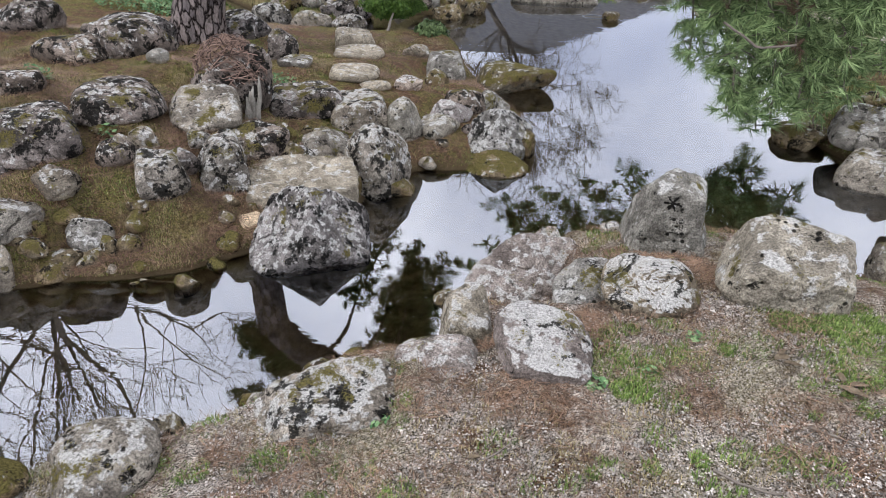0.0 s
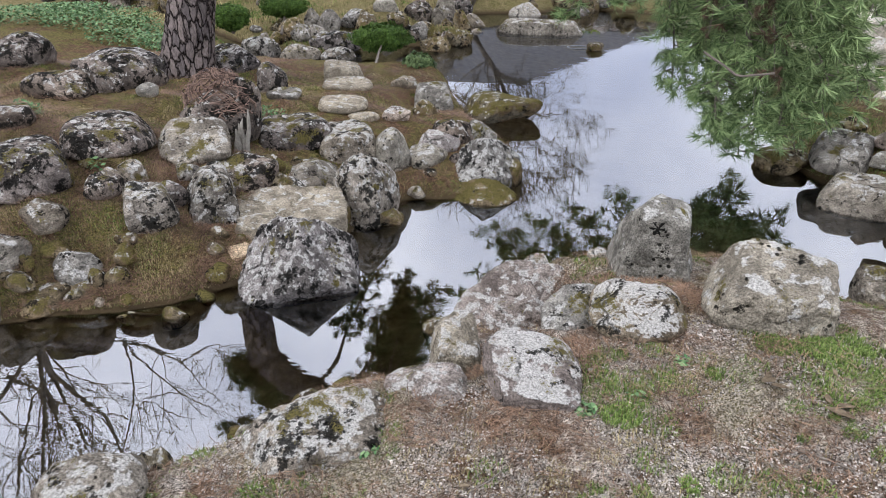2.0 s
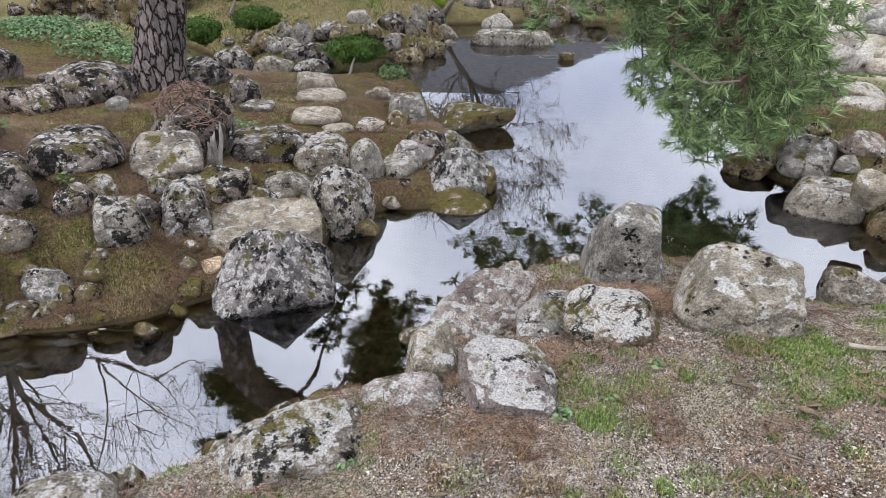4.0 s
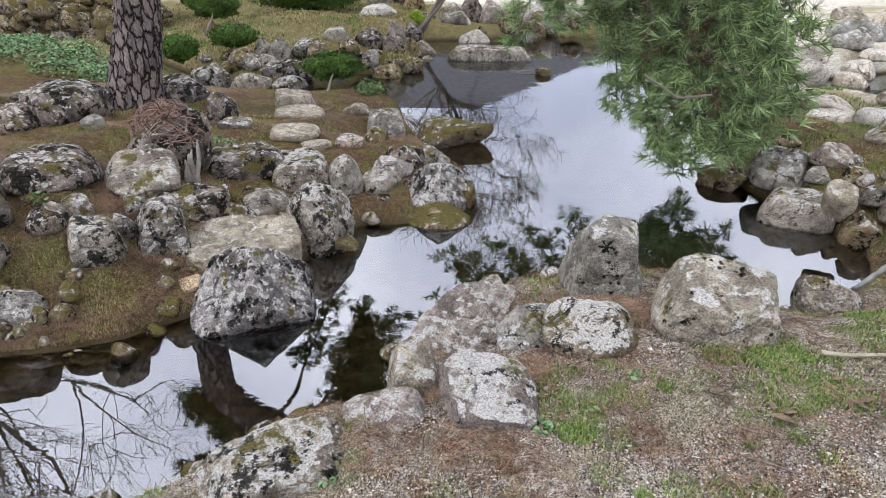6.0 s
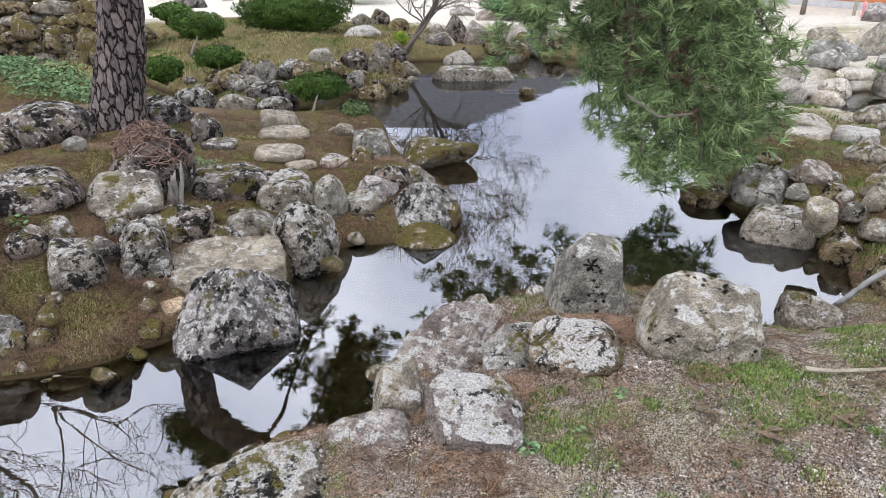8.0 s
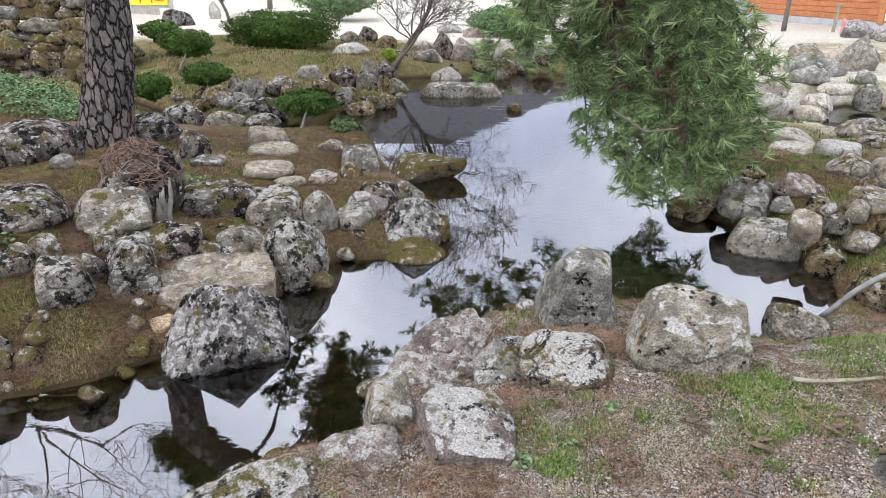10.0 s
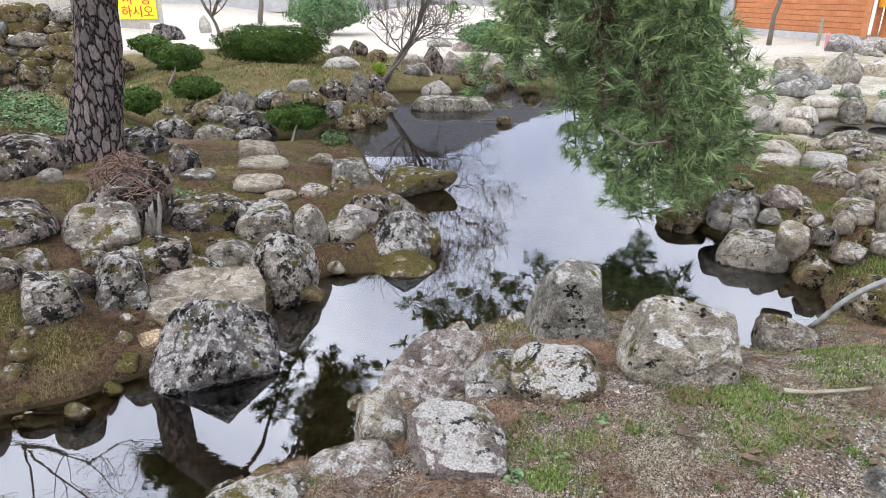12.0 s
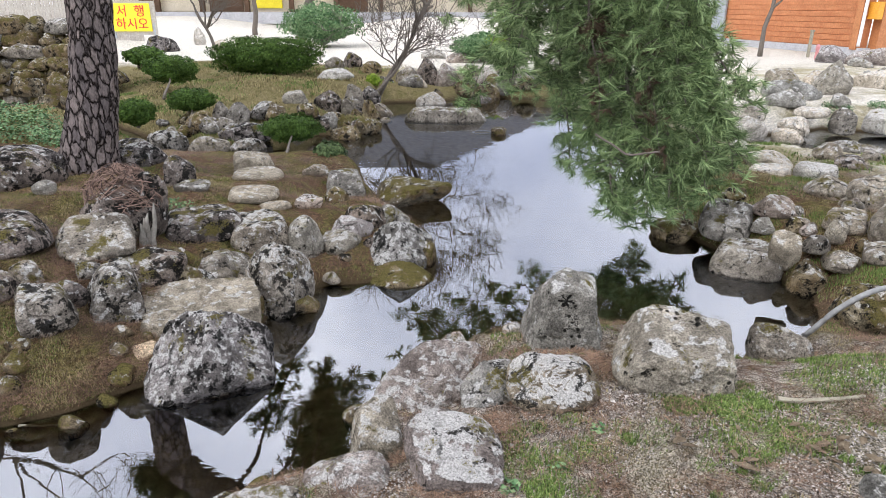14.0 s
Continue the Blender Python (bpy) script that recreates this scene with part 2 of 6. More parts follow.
    clod = tex(nt, "ShaderNodeTexNoise", vec, 42.0, 4.0, 0.65)
    col = blend(nt, 1.0, col, ramp(nt, clod.outputs["Fac"], 0.36, 0.64, rgb(0.68, 0.67, 0.66), rgb(1.5, 1.48, 1.44)), "MULTIPLY")
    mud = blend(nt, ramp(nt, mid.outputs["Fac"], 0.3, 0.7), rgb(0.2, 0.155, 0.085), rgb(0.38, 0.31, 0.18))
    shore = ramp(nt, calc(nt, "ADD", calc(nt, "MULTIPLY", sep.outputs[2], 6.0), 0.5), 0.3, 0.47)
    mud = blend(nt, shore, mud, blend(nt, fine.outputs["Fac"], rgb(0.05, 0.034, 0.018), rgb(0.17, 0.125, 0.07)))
    # wet earth at the waterline, carried higher to paint in the shade under the bank
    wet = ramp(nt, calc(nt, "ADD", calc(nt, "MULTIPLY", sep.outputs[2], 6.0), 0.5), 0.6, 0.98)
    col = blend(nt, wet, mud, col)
    nt.links.new(col, b.inputs["Base Color"])
    relief(nt, b, calc(nt, "ADD", calc(nt, "ADD", grit.outputs["Distance"], mid.outputs["Fac"]), clod.outputs["Fac"]), 0.9, 0.02)
    return m


def water_material():
    m = bpy.data.materials.new("pond_water")
    m.use_nodes = True
    nt = m.node_tree
    nt.nodes.clear()
    out = nt.nodes.new("ShaderNodeOutputMaterial")
    mix = nt.nodes.new("ShaderNodeMixShader")
    clear = node(nt, "ShaderNodeBsdfTransparent", Color=rgb(0.86, 0.8, 0.68))
    gloss = node(nt, "ShaderNodeBsdfGlossy", Color=rgb(0.91, 0.94, 1.0), Roughness=0.008)
    fres = node(nt, "ShaderNodeFresnel", IOR=3.0)
    g = nt.nodes.new("ShaderNodeNewGeometry")
    st = nt.nodes.new("ShaderNodeMapping")
    st.inputs["Scale"].default_value = (1.0, 2.2, 1.0)
    nt.links.new(g.outputs["Position"], st.inputs["Vector"])
    n1 = tex(nt, "ShaderNodeTexNoise", st.outputs[0], 9.0, 3.0, 0.5)
    n2 = tex(nt, "ShaderNodeTexNoise", st.outputs[0], 1.1, 2.0)
    hgt = calc(nt, "MULTIPLY", n1.outputs["Fac"], ramp(nt, n2.outputs["Fac"], 0.42, 0.62))
    bump = node(nt, "ShaderNodeBump", Strength=0.03, Distance=0.012)
    nt.links.new(hgt, bump.inputs["Height"])
    nt.links.new(bump.outputs["Normal"], gloss.inputs["Normal"])
    nt.links.new(fres.outputs[0], mix.inputs[0])
    nt.links.new(clear.outputs[0], mix.inputs[1])
    nt.links.new(gloss.outputs[0], mix.inputs[2])
    nt.links.new(mix.outputs[0], out.inputs["Surface"])
    return m


def plain_material(name, c0, c1, scale=12.0, rough=0.8, bump=0.3, dist=0.01, metal=0.0):
    m, nt, b = mat(name, rough, metal)
    b.inputs["Specular IOR Level"].default_value = 0.12 if rough > 0.7 else 0.4
    vec, g, o = place_vec(nt)
    n1 = tex(nt, "ShaderNodeTexNoise", vec, scale, 6.0, 0.7)
    n2 = tex(nt, "ShaderNodeTexNoise", vec, scale * 6, 3.0)
    col = blend(nt, ramp(nt, n1.outputs["Fac"], 0.3, 0.7), rgb(*c0), rgb(*c1))
    col = blend(nt, 1.0, col, ramp(nt, n2.outputs["Fac"], 0.2, 0.8, rgb(0.75, 0.75, 0.75), rgb(1.2, 1.2, 1.2)), "MULTIPLY")
    nt.links.new(col, b.inputs["Base Color"])
    relief(nt, b, calc(nt, "ADD", n1.outputs["Fac"], n2.outputs["Fac"]), bump, dist)
    return m


def leaf_material(name, c0, c1, rough=0.6):
    """Foliage whose tint varies leaf by leaf."""
    m, nt, b = mat(name, rough)
    g = nt.nodes.new("ShaderNodeNewGeometry")
    col = blend(nt, g.outputs["Random Per Island"], rgb(*c0), rgb(*c1))
    big = tex(nt, "ShaderNodeTexNoise", g.outputs["Position"], 4.0, 3.0)
    col = blend(nt, 1.0, col, ramp(nt, big.outputs["Fac"], 0.3, 0.7, rgb(0.7, 0.7, 0.7), rgb(1.25, 1.25, 1.25)), "MULTIPLY")
    nt.links.new(col, b.inputs["Base Color"])
    b.inputs["Specular IOR Level"].default_value = 0.08
    return m


def bark_material(name, plate, crack, scale=9.0, stretch=0.4):
    """Plated pine bark: pale plates between dark furrows."""
    m, nt, b = mat(name, 0.95)
    b.inputs["Specular IOR Level"].default_value = 0.05
    tc = nt.nodes.new("ShaderNodeTexCoord")
    mp = nt.nodes.new("ShaderNodeMapping")
    mp.inputs["Scale"].default_value = (1.0, 1.0, stretch)
    nt.links.new(tc.outputs["Object"], mp.inputs["Vector"])
    warp = tex(nt, "ShaderNodeTexNoise", mp.outputs[0], scale, 3.0)
    vm = nt.nodes.new("ShaderNodeVectorMath")
    vm.operation = "MULTIPLY_ADD"
    nt.links.new(warp.outputs["Color"], vm.inputs[0])
    vm.inputs[1].default_value = (0.09, 0.09, 0.09)
    nt.links.new(mp.outputs[0], vm.inputs[2])
    v = nt.nodes.new("ShaderNodeTexVoronoi")
    v.feature = "DISTANCE_TO_EDGE"
    v.inputs["Scale"].default_value = scale
    nt.links.new(vm.outputs[0], v.inputs["Vector"])
    edge = ramp(nt, v.outputs["Distance"], 0.005, 0.12)
    fine = tex(nt, "ShaderNodeTexNoise", mp.outputs[0], 60.0, 5.0, 0.7)
    col = blend(nt, ramp(nt, fine.outputs["Fac"], 0.3, 0.7), rgb(*[c * 0.4 for c in plate]), rgb(*plate))
    cells = tex(nt, "ShaderNodeTexVoronoi", vm.outputs[0], scale)
    col = blend(nt, 1.0, col, ramp(nt, cells.outputs["Color"], 0.1, 0.9, rgb(0.6, 0.6, 0.62), rgb(1.2, 1.16, 1.12)), "MULTIPLY")
    col = blend(nt, edge, rgb(*crack), col)
    nt.links.new(col, b.inputs["Base Color"])
    relief(nt, b, calc(nt, "ADD", edge, calc(nt, "MULTIPLY", fine.outputs["Fac"], 0.5)), 1.0, 0.05)
    return m


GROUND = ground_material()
WATER = water_material()
BARK = bark_material("pine_bark", (0.27, 0.232, 0.222), (0.016, 0.012, 0.011), 15.0, 0.42)
TWIG = plain_material("grey_twig_bark", (0.1, 0.085, 0.07), (0.19, 0.165, 0.14), 30.0)
NEEDLE = leaf_material("pine_needle_green", (0.02, 0.05, 0.014), (0.36, 0.48, 0.22))
DARKNEEDLE = leaf_material("pine_needle_dark", (0.03, 0.055, 0.02), (0.17, 0.23, 0.1))
SHRUB = leaf_material("clipped_shrub_green", (0.025, 0.055, 0.012), (0.09, 0.15, 0.03))
LIME = leaf_material("fresh_shrub_green", (0.12, 0.2, 0.02), (0.27, 0.36, 0.05))
COVER = leaf_material("groundcover_green", (0.04, 0.1, 0.04), (0.2, 0.3, 0.14))
MOSSGRASS = leaf_material("mossy_short_grass", (0.03, 0.04, 0.01), (0.25, 0.27, 0.08))
GRASS = leaf_material("grass_blade_green", (0.04, 0.075, 0.016), (0.25, 0.33, 0.1))
BROWNNEEDLE = leaf_material("dry_hanging_needles", (0.03, 0.022, 0.014), (0.15, 0.105, 0.07))
DARKVINE = leaf_material("dry_vine_brown", (0.03, 0.018, 0.014), (0.36, 0.25, 0.2))
STRAW = leaf_material("dry_grass_straw", (0.05, 0.04, 0.015), (0.5, 0.42, 0.22))
NEEDLES_DRY = leaf_material("fallen_needles", (0.028, 0.017, 0.011), (0.31, 0.2, 0.135))
GRIT = leaf_material("grit_pebbles", (0.04, 0.034, 0.028), (0.64, 0.585, 0.53), 0.85)
GREYWOOD = plain_material("grey_dead_wood", (0.12, 0.11, 0.095), (0.32, 0.3, 0.26), 20.0, 0.9, 0.5)


# ---- mesh helpers ----
def part(name, bm, material, parent=None, label="", smooth=True):
    """Links a bmesh as one mesh object, under a thing or a part where one is given."""
    me = bpy.data.meshes.new(name)
    bm.to_mesh(me)
    bm.free()
    if smooth:
        me.polygons.foreach_set("use_smooth", [True] * len(me.polygons))
    me.materials.append(material)
    ob = new(name, me)
    if parent is not None:
        ob.parent = parent
    if label:
        ob["label"] = label
    return ob


def raw(name, verts, faces, material, parent=None, smooth=False):
    me = bpy.data.meshes.new(name)
    me.from_pydata([tuple(v) for v in verts], [], [tuple(f) for f in faces])
    if smooth:
        me.polygons.foreach_set("use_smooth", [True] * len(me.polygons))
    me.materials.append(material)
    ob = new(name, me)
    if parent is not None:
        ob.parent = parent
    return ob


def box(bm, x0, x1, y0, y1, z0, z1, bevel=0.0):
    res = bmesh.ops.create_cube(bm, size=1.0)
    for v in res["verts"]:
        v.co = Vector(((x0 + x1) / 2 + v.co.x * (x1 - x0), (y0 + y1) / 2 + v.co.y * (y1 - y0), (z0 + z1) / 2 + v.co.z * (z1 - z0)))
    if bevel:
        edges = {e for v in res["verts"] for e in v.link_edges}
        bmesh.ops.bevel(bm, geom=list(edges), offset=bevel, segments=2, affect="EDGES")


def tube_data(path, radii, sides=8, rough=0.0):
    """Vertices and faces of a tapered tube along a path."""
    vs, fs = [], []
    n = len(path)
    for i, p in enumerate(path):
        d = (Vector(path[min(i + 1, n - 1)]) - Vector(path[max(i - 1, 0)])).normalized()
        a = d.orthogonal().normalized() if abs(d.z) < 0.9 else Vector((1, 0, 0))
        a = (a - d * a.dot(d)).normalized()
        b = d.cross(a)
        for k in range(sides):
            t = 2 * math.pi * k / sides
            r = radii[i] * (1 + rough * (noise.noise(Vector((k * 0.9, i * 0.7, radii[0] * 31))) if rough else 0))
            vs.append(Vector(p) + a * (r * math.cos(t)) + b * (r * math.sin(t)))
    for i in range(n - 1):
        for k in range(sides):
            j = (k + 1) % sides
            fs.append((i * sides + k, i * sides + j, (i + 1) * sides + j, (i + 1) * sides + k))
    fs.append(tuple(range(sides))[::-1])
    fs.append(tuple((n - 1) * sides + k for k in range(sides)))
    return vs, fs


class Pile:
    """Gathers vertices and faces for one joined mesh."""

    def __init__(self):
        self.v, self.f = [], []

    def add(self, vs, fs):
        n = len(self.v)
        self.v.extend(vs)
        self.f.extend(tuple(i + n for i in f) for f in fs)

    def tube(self, path, radii, sides=6, rough=0.0):
        self.add(*tube_data(path, radii, sides, rough))


# ---- the ground: one sheet, cut by the pond ----
ISLAND_SHORE = [
    (-3.09, 2.27), (-2.76, 2.45), (-2.45, 2.57), (-2.13, 2.68), (-1.90, 2.79), (-1.74, 2.95), (-1.56, 3.10), (-1.36, 3.41),
    (-1.16, 3.75), (-1.16, 3.99), (-0.89, 4.36), (-0.52, 4.43), (-0.16, 4.62), (-0.10, 5.05), (-0.18, 5.58), (-0.40, 6.15),
    (-0.67, 6.64), (-0.92, 7.27), (-1.07, 8.04), (-1.36, 8.29), (-1.78, 8.35), (-2.24, 8.22), (-2.71, 8.35), (-3.31, 8.44),
    (-4.51, 9.55), (-5.52, 10.40), (-6.75, 11.47), (-7.45, 11.46), (-8.25, 10.39),
]
FAR_SHORE = [
    (-9.48, 11.51), (-8.50, 12.48), (-8.28, 13.21), (-7.71, 13.21), (-6.17, 11.71), (-4.65, 10.08), (-3.73, 9.27), (-3.06, 9.24),
    (-2.66, 9.91), (-2.02, 10.24), (-1.30, 10.24), (-1.10, 11.00), (-1.30, 13.91), (0.19, 14.27), (1.22, 14.84), (2.06, 14.47),
    (3.00, 13.62), (3.10, 11.60), (2.90, 9.31), (2.62, 7.44), (2.30, 6.31), (2.10, 5.80), (2.14, 5.53), (2.31, 5.17),
    (2.48, 4.81), (2.58, 4.50), (2.65, 4.19), (2.49, 3.80), (2.31, 3.63), (2.07, 3.43), (1.78, 3.23), (1.67, 3.29),
]
NEAR_SHORE = [
    (1.69, 3.28), (1.44, 3.42), (1.05, 3.48), (0.50, 3.42), (0.17, 3.46), (-0.14, 3.15), (-0.31, 2.81), (-0.41, 2.59),
    (-0.38, 2.35), (-0.54, 2.25), (-0.82, 2.12), (-1.04, 1.87), (-1.17, 1.74), (-1.31, 1.63), (-1.58, 1.54), (-1.75, 1.38),
    (-1.99, 1.34),
]
POND = FAR_SHORE + NEAR_SHORE + [(-9.0, 0.9), (-9.0, 1.7)] + ISLAND_SHORE
SIDE_POND = [
    (4.45, 10.00), (4.63, 9.61), (5.08, 9.33), (5.09, 8.59), (5.63, 8.02), (6.80, 7.60), (9.50, 8.50), (9.50, 10.80),
    (7.22, 10.50), (6.35, 10.90), (5.29, 10.29), (4.70, 10.38),
]
# places on the banks and how high the ground stands there
NEAR_HEIGHTS = [
    (0.30, 1.40, 0.43), (1.00, 2.10, 0.50), (1.30, 1.40, 0.50), (-0.90, 1.00, 0.34), (2.60, 2.60, 0.53), (0.00, -3.00, 0.50), (0.40, 1.00, 0.42), (0.60, 2.60, 0.42),
    (1.90, 2.30, 0.52), (2.32, 5.01, 0.16), (2.68, 5.02, 0.34), (2.32, 4.56, 0.01), (2.42, 4.26, 0.28), (2.71, 4.40, 0.26), (2.61, 4.22, 0.01), (2.78, 4.19, 0.20),
    (2.64, 3.62, 0.02), (3.04, 4.63, 0.34), (3.20, 4.34, 0.34), (3.52, 5.05, 0.38), (3.38, 5.48, 0.36), (4.38, 6.76, 0.30), (2.99, 4.07, 0.30), (3.77, 6.38, 0.30),
    (0.60, 2.86, 0.30), (0.93, 2.26, 0.47), (0.43, 2.19, 0.45), (0.03, 1.77, 0.40), (-0.01, 2.75, 0.02), (-0.28, 2.25, 0.10), (-0.37, 1.81, 0.30), (-0.64, 1.58, 0.24),
]
NEAR_HEIGHTS_MORE = [
    (-0.37, 1.81, 0.30), (-0.64, 1.58, 0.24), (-1.24, 1.21, 0.24), (-1.62, 1.16, 0.20), (0.23, 2.28, 0.34), (-0.03, 2.10, 0.30), (1.89, 3.20, 0.01), (1.35, 1.58, 0.50),
]
ISLE_HEIGHTS = [
    (-3.30, 5.90, 0.50), (-3.95, 4.78, 0.67), (-5.01, 3.78, 0.56), (-1.40, 6.90, 0.20), (-2.47, 4.74, 0.56), (-1.97, 2.79, 0.11), (-1.84, 2.87, 0.10), (-2.11, 2.79, 0.10),
    (-4.43, 5.17, 0.70), (-3.59, 5.35, 0.56), (-3.64, 4.58, 0.60), (-3.38, 3.62, 0.67), (-3.61, 3.86, 0.73), (-2.63, 3.57, 0.56), (-2.88, 3.92, 0.64), (-2.81, 3.08, 0.50),
    (-3.08, 3.37, 0.59), (-3.02, 2.98, 0.40), (-3.20, 3.16, 0.47), (-2.41, 3.18, 0.45), (-2.10, 3.07, 0.34), (-2.24, 3.28, 0.42), (-2.17, 3.79, 0.46), (-2.33, 4.08, 0.56),
    (-1.91, 3.38, 0.19), (-1.84, 3.76, 0.30), (-1.97, 4.03, 0.39), (-2.78, 2.65, 0.22), (-2.41, 2.78, 0.06), (-2.51, 2.64, 0.02), (-1.23, 2.94, 0.01), (-1.44, 3.45, 0.10),
]
ISLE_HEIGHTS_MORE = [
    (-1.23, 2.94, 0.01), (-1.44, 3.45, 0.10), (-1.60, 3.84, 0.17), (-1.08, 3.93, 0.02), (-1.38, 4.02, 0.11), (-1.61, 4.37, 0.25), (-1.78, 4.56, 0.30), (-1.39, 4.60, 0.18),
    (-1.04, 4.60, 0.13), (-0.81, 4.70, 0.13), (-0.74, 5.00, 0.17), (-0.66, 5.22, 0.17), (-0.49, 5.44, 0.08), (-0.34, 4.68, 0.05), (-0.15, 4.78, 0.01), (-0.33, 4.38, 0.01),
    (-0.32, 6.32, 0.01), (-0.98, 6.28, 0.12), (-1.00, 5.87, 0.20), (-1.63, 5.35, 0.36), (-1.42, 5.24, 0.32), (-2.17, 5.41, 0.42), (-1.18, 5.42, 0.28), (-1.99, 6.66, 0.28),
    (-1.80, 6.13, 0.34), (-2.97, 6.22, 0.46), (-2.37, 5.67, 0.40), (-2.92, 4.56, 0.65), (-3.37, 4.96, 0.58), (-1.67, 3.14, 0.10),
]
RIGHT_HEIGHTS = [
    (3.40, 8.00, 0.22), (3.20, 3.40, 0.42), (3.20, 6.40, 0.35), (8.00, 8.00, 0.40), (2.05, 5.37, 0.01), (3.84, 7.50, 0.08), (3.43, 6.62, 0.25),
]
FAR_HEIGHTS = [
    (0.50, 20.00, 0.40), (0.00, 26.00, 0.60), (14.00, 24.00, 0.50), (-15.00, 28.00, 0.75), (0.00, 38.00, 1.35), (-15.00, 40.00, 1.50), (20.00, 40.00, 1.30), (0.00, 80.00, 1.60),
    (0.00, 300.00, 2.00), (-200.00, 100.00, 2.00), (200.00, 100.00, 2.00), (-7.00, 9.00, 0.45), (-3.50, 13.00, 0.60), (-5.50, 16.00, 0.62), (6.00, 14.00, 0.40), (-3.92, 9.08, 0.01),
    (-2.75, 9.01, 0.01), (-3.17, 10.04, 0.20), (-2.42, 10.72, 0.45), (-1.54, 11.29, 0.15), (-1.72, 10.60, 0.05), (-2.22, 13.66, 0.50), (-2.43, 15.01, 0.60), (-2.18, 16.13, 0.50),
    (-1.68, 15.60, 0.42), (0.05, 11.57, 0.01), (0.88, 10.28, 0.01), (7.14, 13.97, 0.42), (6.19, 11.74, 0.40), (5.69, 10.90, 0.38), (7.11, 12.22, 0.40), (8.55, 13.02, 0.42),
]
FAR_HEIGHTS_MORE = [
    (7.11, 12.22, 0.40), (8.55, 13.02, 0.42), (4.65, 9.87, 0.01), (5.36, 9.89, 0.10), (6.27, 10.17, 0.10), (10.38, 17.95, 0.50), (11.04, 17.27, 0.50), (2.69, 12.75, 0.01),
    (-0.82, 15.51, 0.20), (0.09, 15.40, 0.15), (1.02, 15.53, 0.20), (1.98, 15.33, 0.25), (-0.29, 19.99, 0.45), (0.49, 19.03, 0.40), (-8.52, 20.50, 0.60), (-8.62, 23.97, 0.60),
    (-6.94, 21.01, 0.60), (-7.29, 11.90, 0.40), (-8.52, 12.51, 0.01), (-7.82, 12.51, 0.01),
]
HEIGHTS = NEAR_HEIGHTS + NEAR_HEIGHTS_MORE + ISLE_HEIGHTS + ISLE_HEIGHTS_MORE + RIGHT_HEIGHTS + FAR_HEIGHTS + FAR_HEIGHTS_MORE


def to_ring(x, y, ring):
    """Distance to a closed outline, negative inside it."""
    best = np.full(x.shape, 1e9)
    inside = np.zeros(x.shape, bool)
    n = len(ring)
    for i in range(n):
        (ax, ay), (bx, by) = ring[i], ring[(i + 1) % n]
        dx, dy = bx - ax, by - ay
        t = np.clip(((x - ax) * dx + (y - ay) * dy) / (dx * dx + dy * dy), 0, 1)
        best = np.minimum(best, np.hypot(x - ax - t * dx, y - ay - t * dy))
        cross = (ay > y) != (by > y)
        inside ^= cross & (x < (bx - ax) * (y - ay) / (dy if dy else 1e-9) + ax)
    return np.where(inside, -best, best)


def ground_height(x, y):
    x, y = np.asarray(x, float), np.asarray(y, float)
    sd = np.minimum(to_ring(x, y, POND), to_ring(x, y, SIDE_POND))
    top, tot = 0.0, 0.0
    for hx, hy, hz in HEIGHTS:
        w = 1.0 / (((x - hx) ** 2 + (y - hy) ** 2) ** 1.5 + 0.0012)
        top, tot = top + w * hz, tot + w
    land = top / tot * (1 - np.exp(-np.maximum(sd, 0) / 0.1))
    bed = -0.32 * (1 - np.exp(np.minimum(sd, 0) / 0.35))
    return np.where(sd > 0, land, bed)


def ground_z(x, y):
    return float(ground_height(np.array([x]), np.array([y]))[0])


def steps(lo, hi, fine, reach):
    a = list(np.arange(lo, hi, fine))
    s, v = fine, hi
    while v < reach:
        a.append(v)
        s *= 1.12
        v += s
    a.append(reach)
    s, v, pre = fine, lo, []
    while True:
        s *= 1.12
        v -= s
        if v < -reach:
            break
        pre.append(v)
    return np.array([-reach] + pre[::-1] + a)


gx, gy = steps(-5.0, 4.5, 0.045, 900.0), steps(0.6, 9.0, 0.045, 900.0)
GX, GY = np.meshgrid(gx, gy)
GZ = ground_height(GX, GY)
flat = np.stack([GX.ravel(), GY.ravel(), GZ.ravel()], 1)
near_flat = (np.abs(flat[:, 0]) < 9) & (flat[:, 1] > -2) & (flat[:, 1] < 18)
for i in np.nonzero(near_flat)[0]:
    x, y, z = flat[i]
    bump = 0.03 * noise.noise(Vector((x * 3.1, y * 3.1, 0))) + 0.022 * noise.noise(Vector((x * 8.5, y * 8.5, 4)))
    flat[i, 2] = z + bump * min(1.0, 0.35 + abs(z) * 4)
nx, ny = len(gx), len(gy)
quads = [(j * nx + i, j * nx + i + 1, (j + 1) * nx + i + 1, (j + 1) * nx + i) for j in range(ny - 1) for i in range(nx - 1)]
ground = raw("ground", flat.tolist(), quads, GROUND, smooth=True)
tagged(ground, "earth banks with grit, fallen pine needles and thin grass", "ground", kind="structure")

wx0, wx1, wy0, wy1 = -16.0, 16.0, -1.0, 18.0
water = raw("water", [(wx0, wy0, 0), (wx1, wy0, 0), (wx1, wy1, 0), (wx0, wy1, 0)], [(0, 1, 2, 3)], WATER)
tagged(water, "still brown pond water mirroring a white sky", "water", kind="structure")


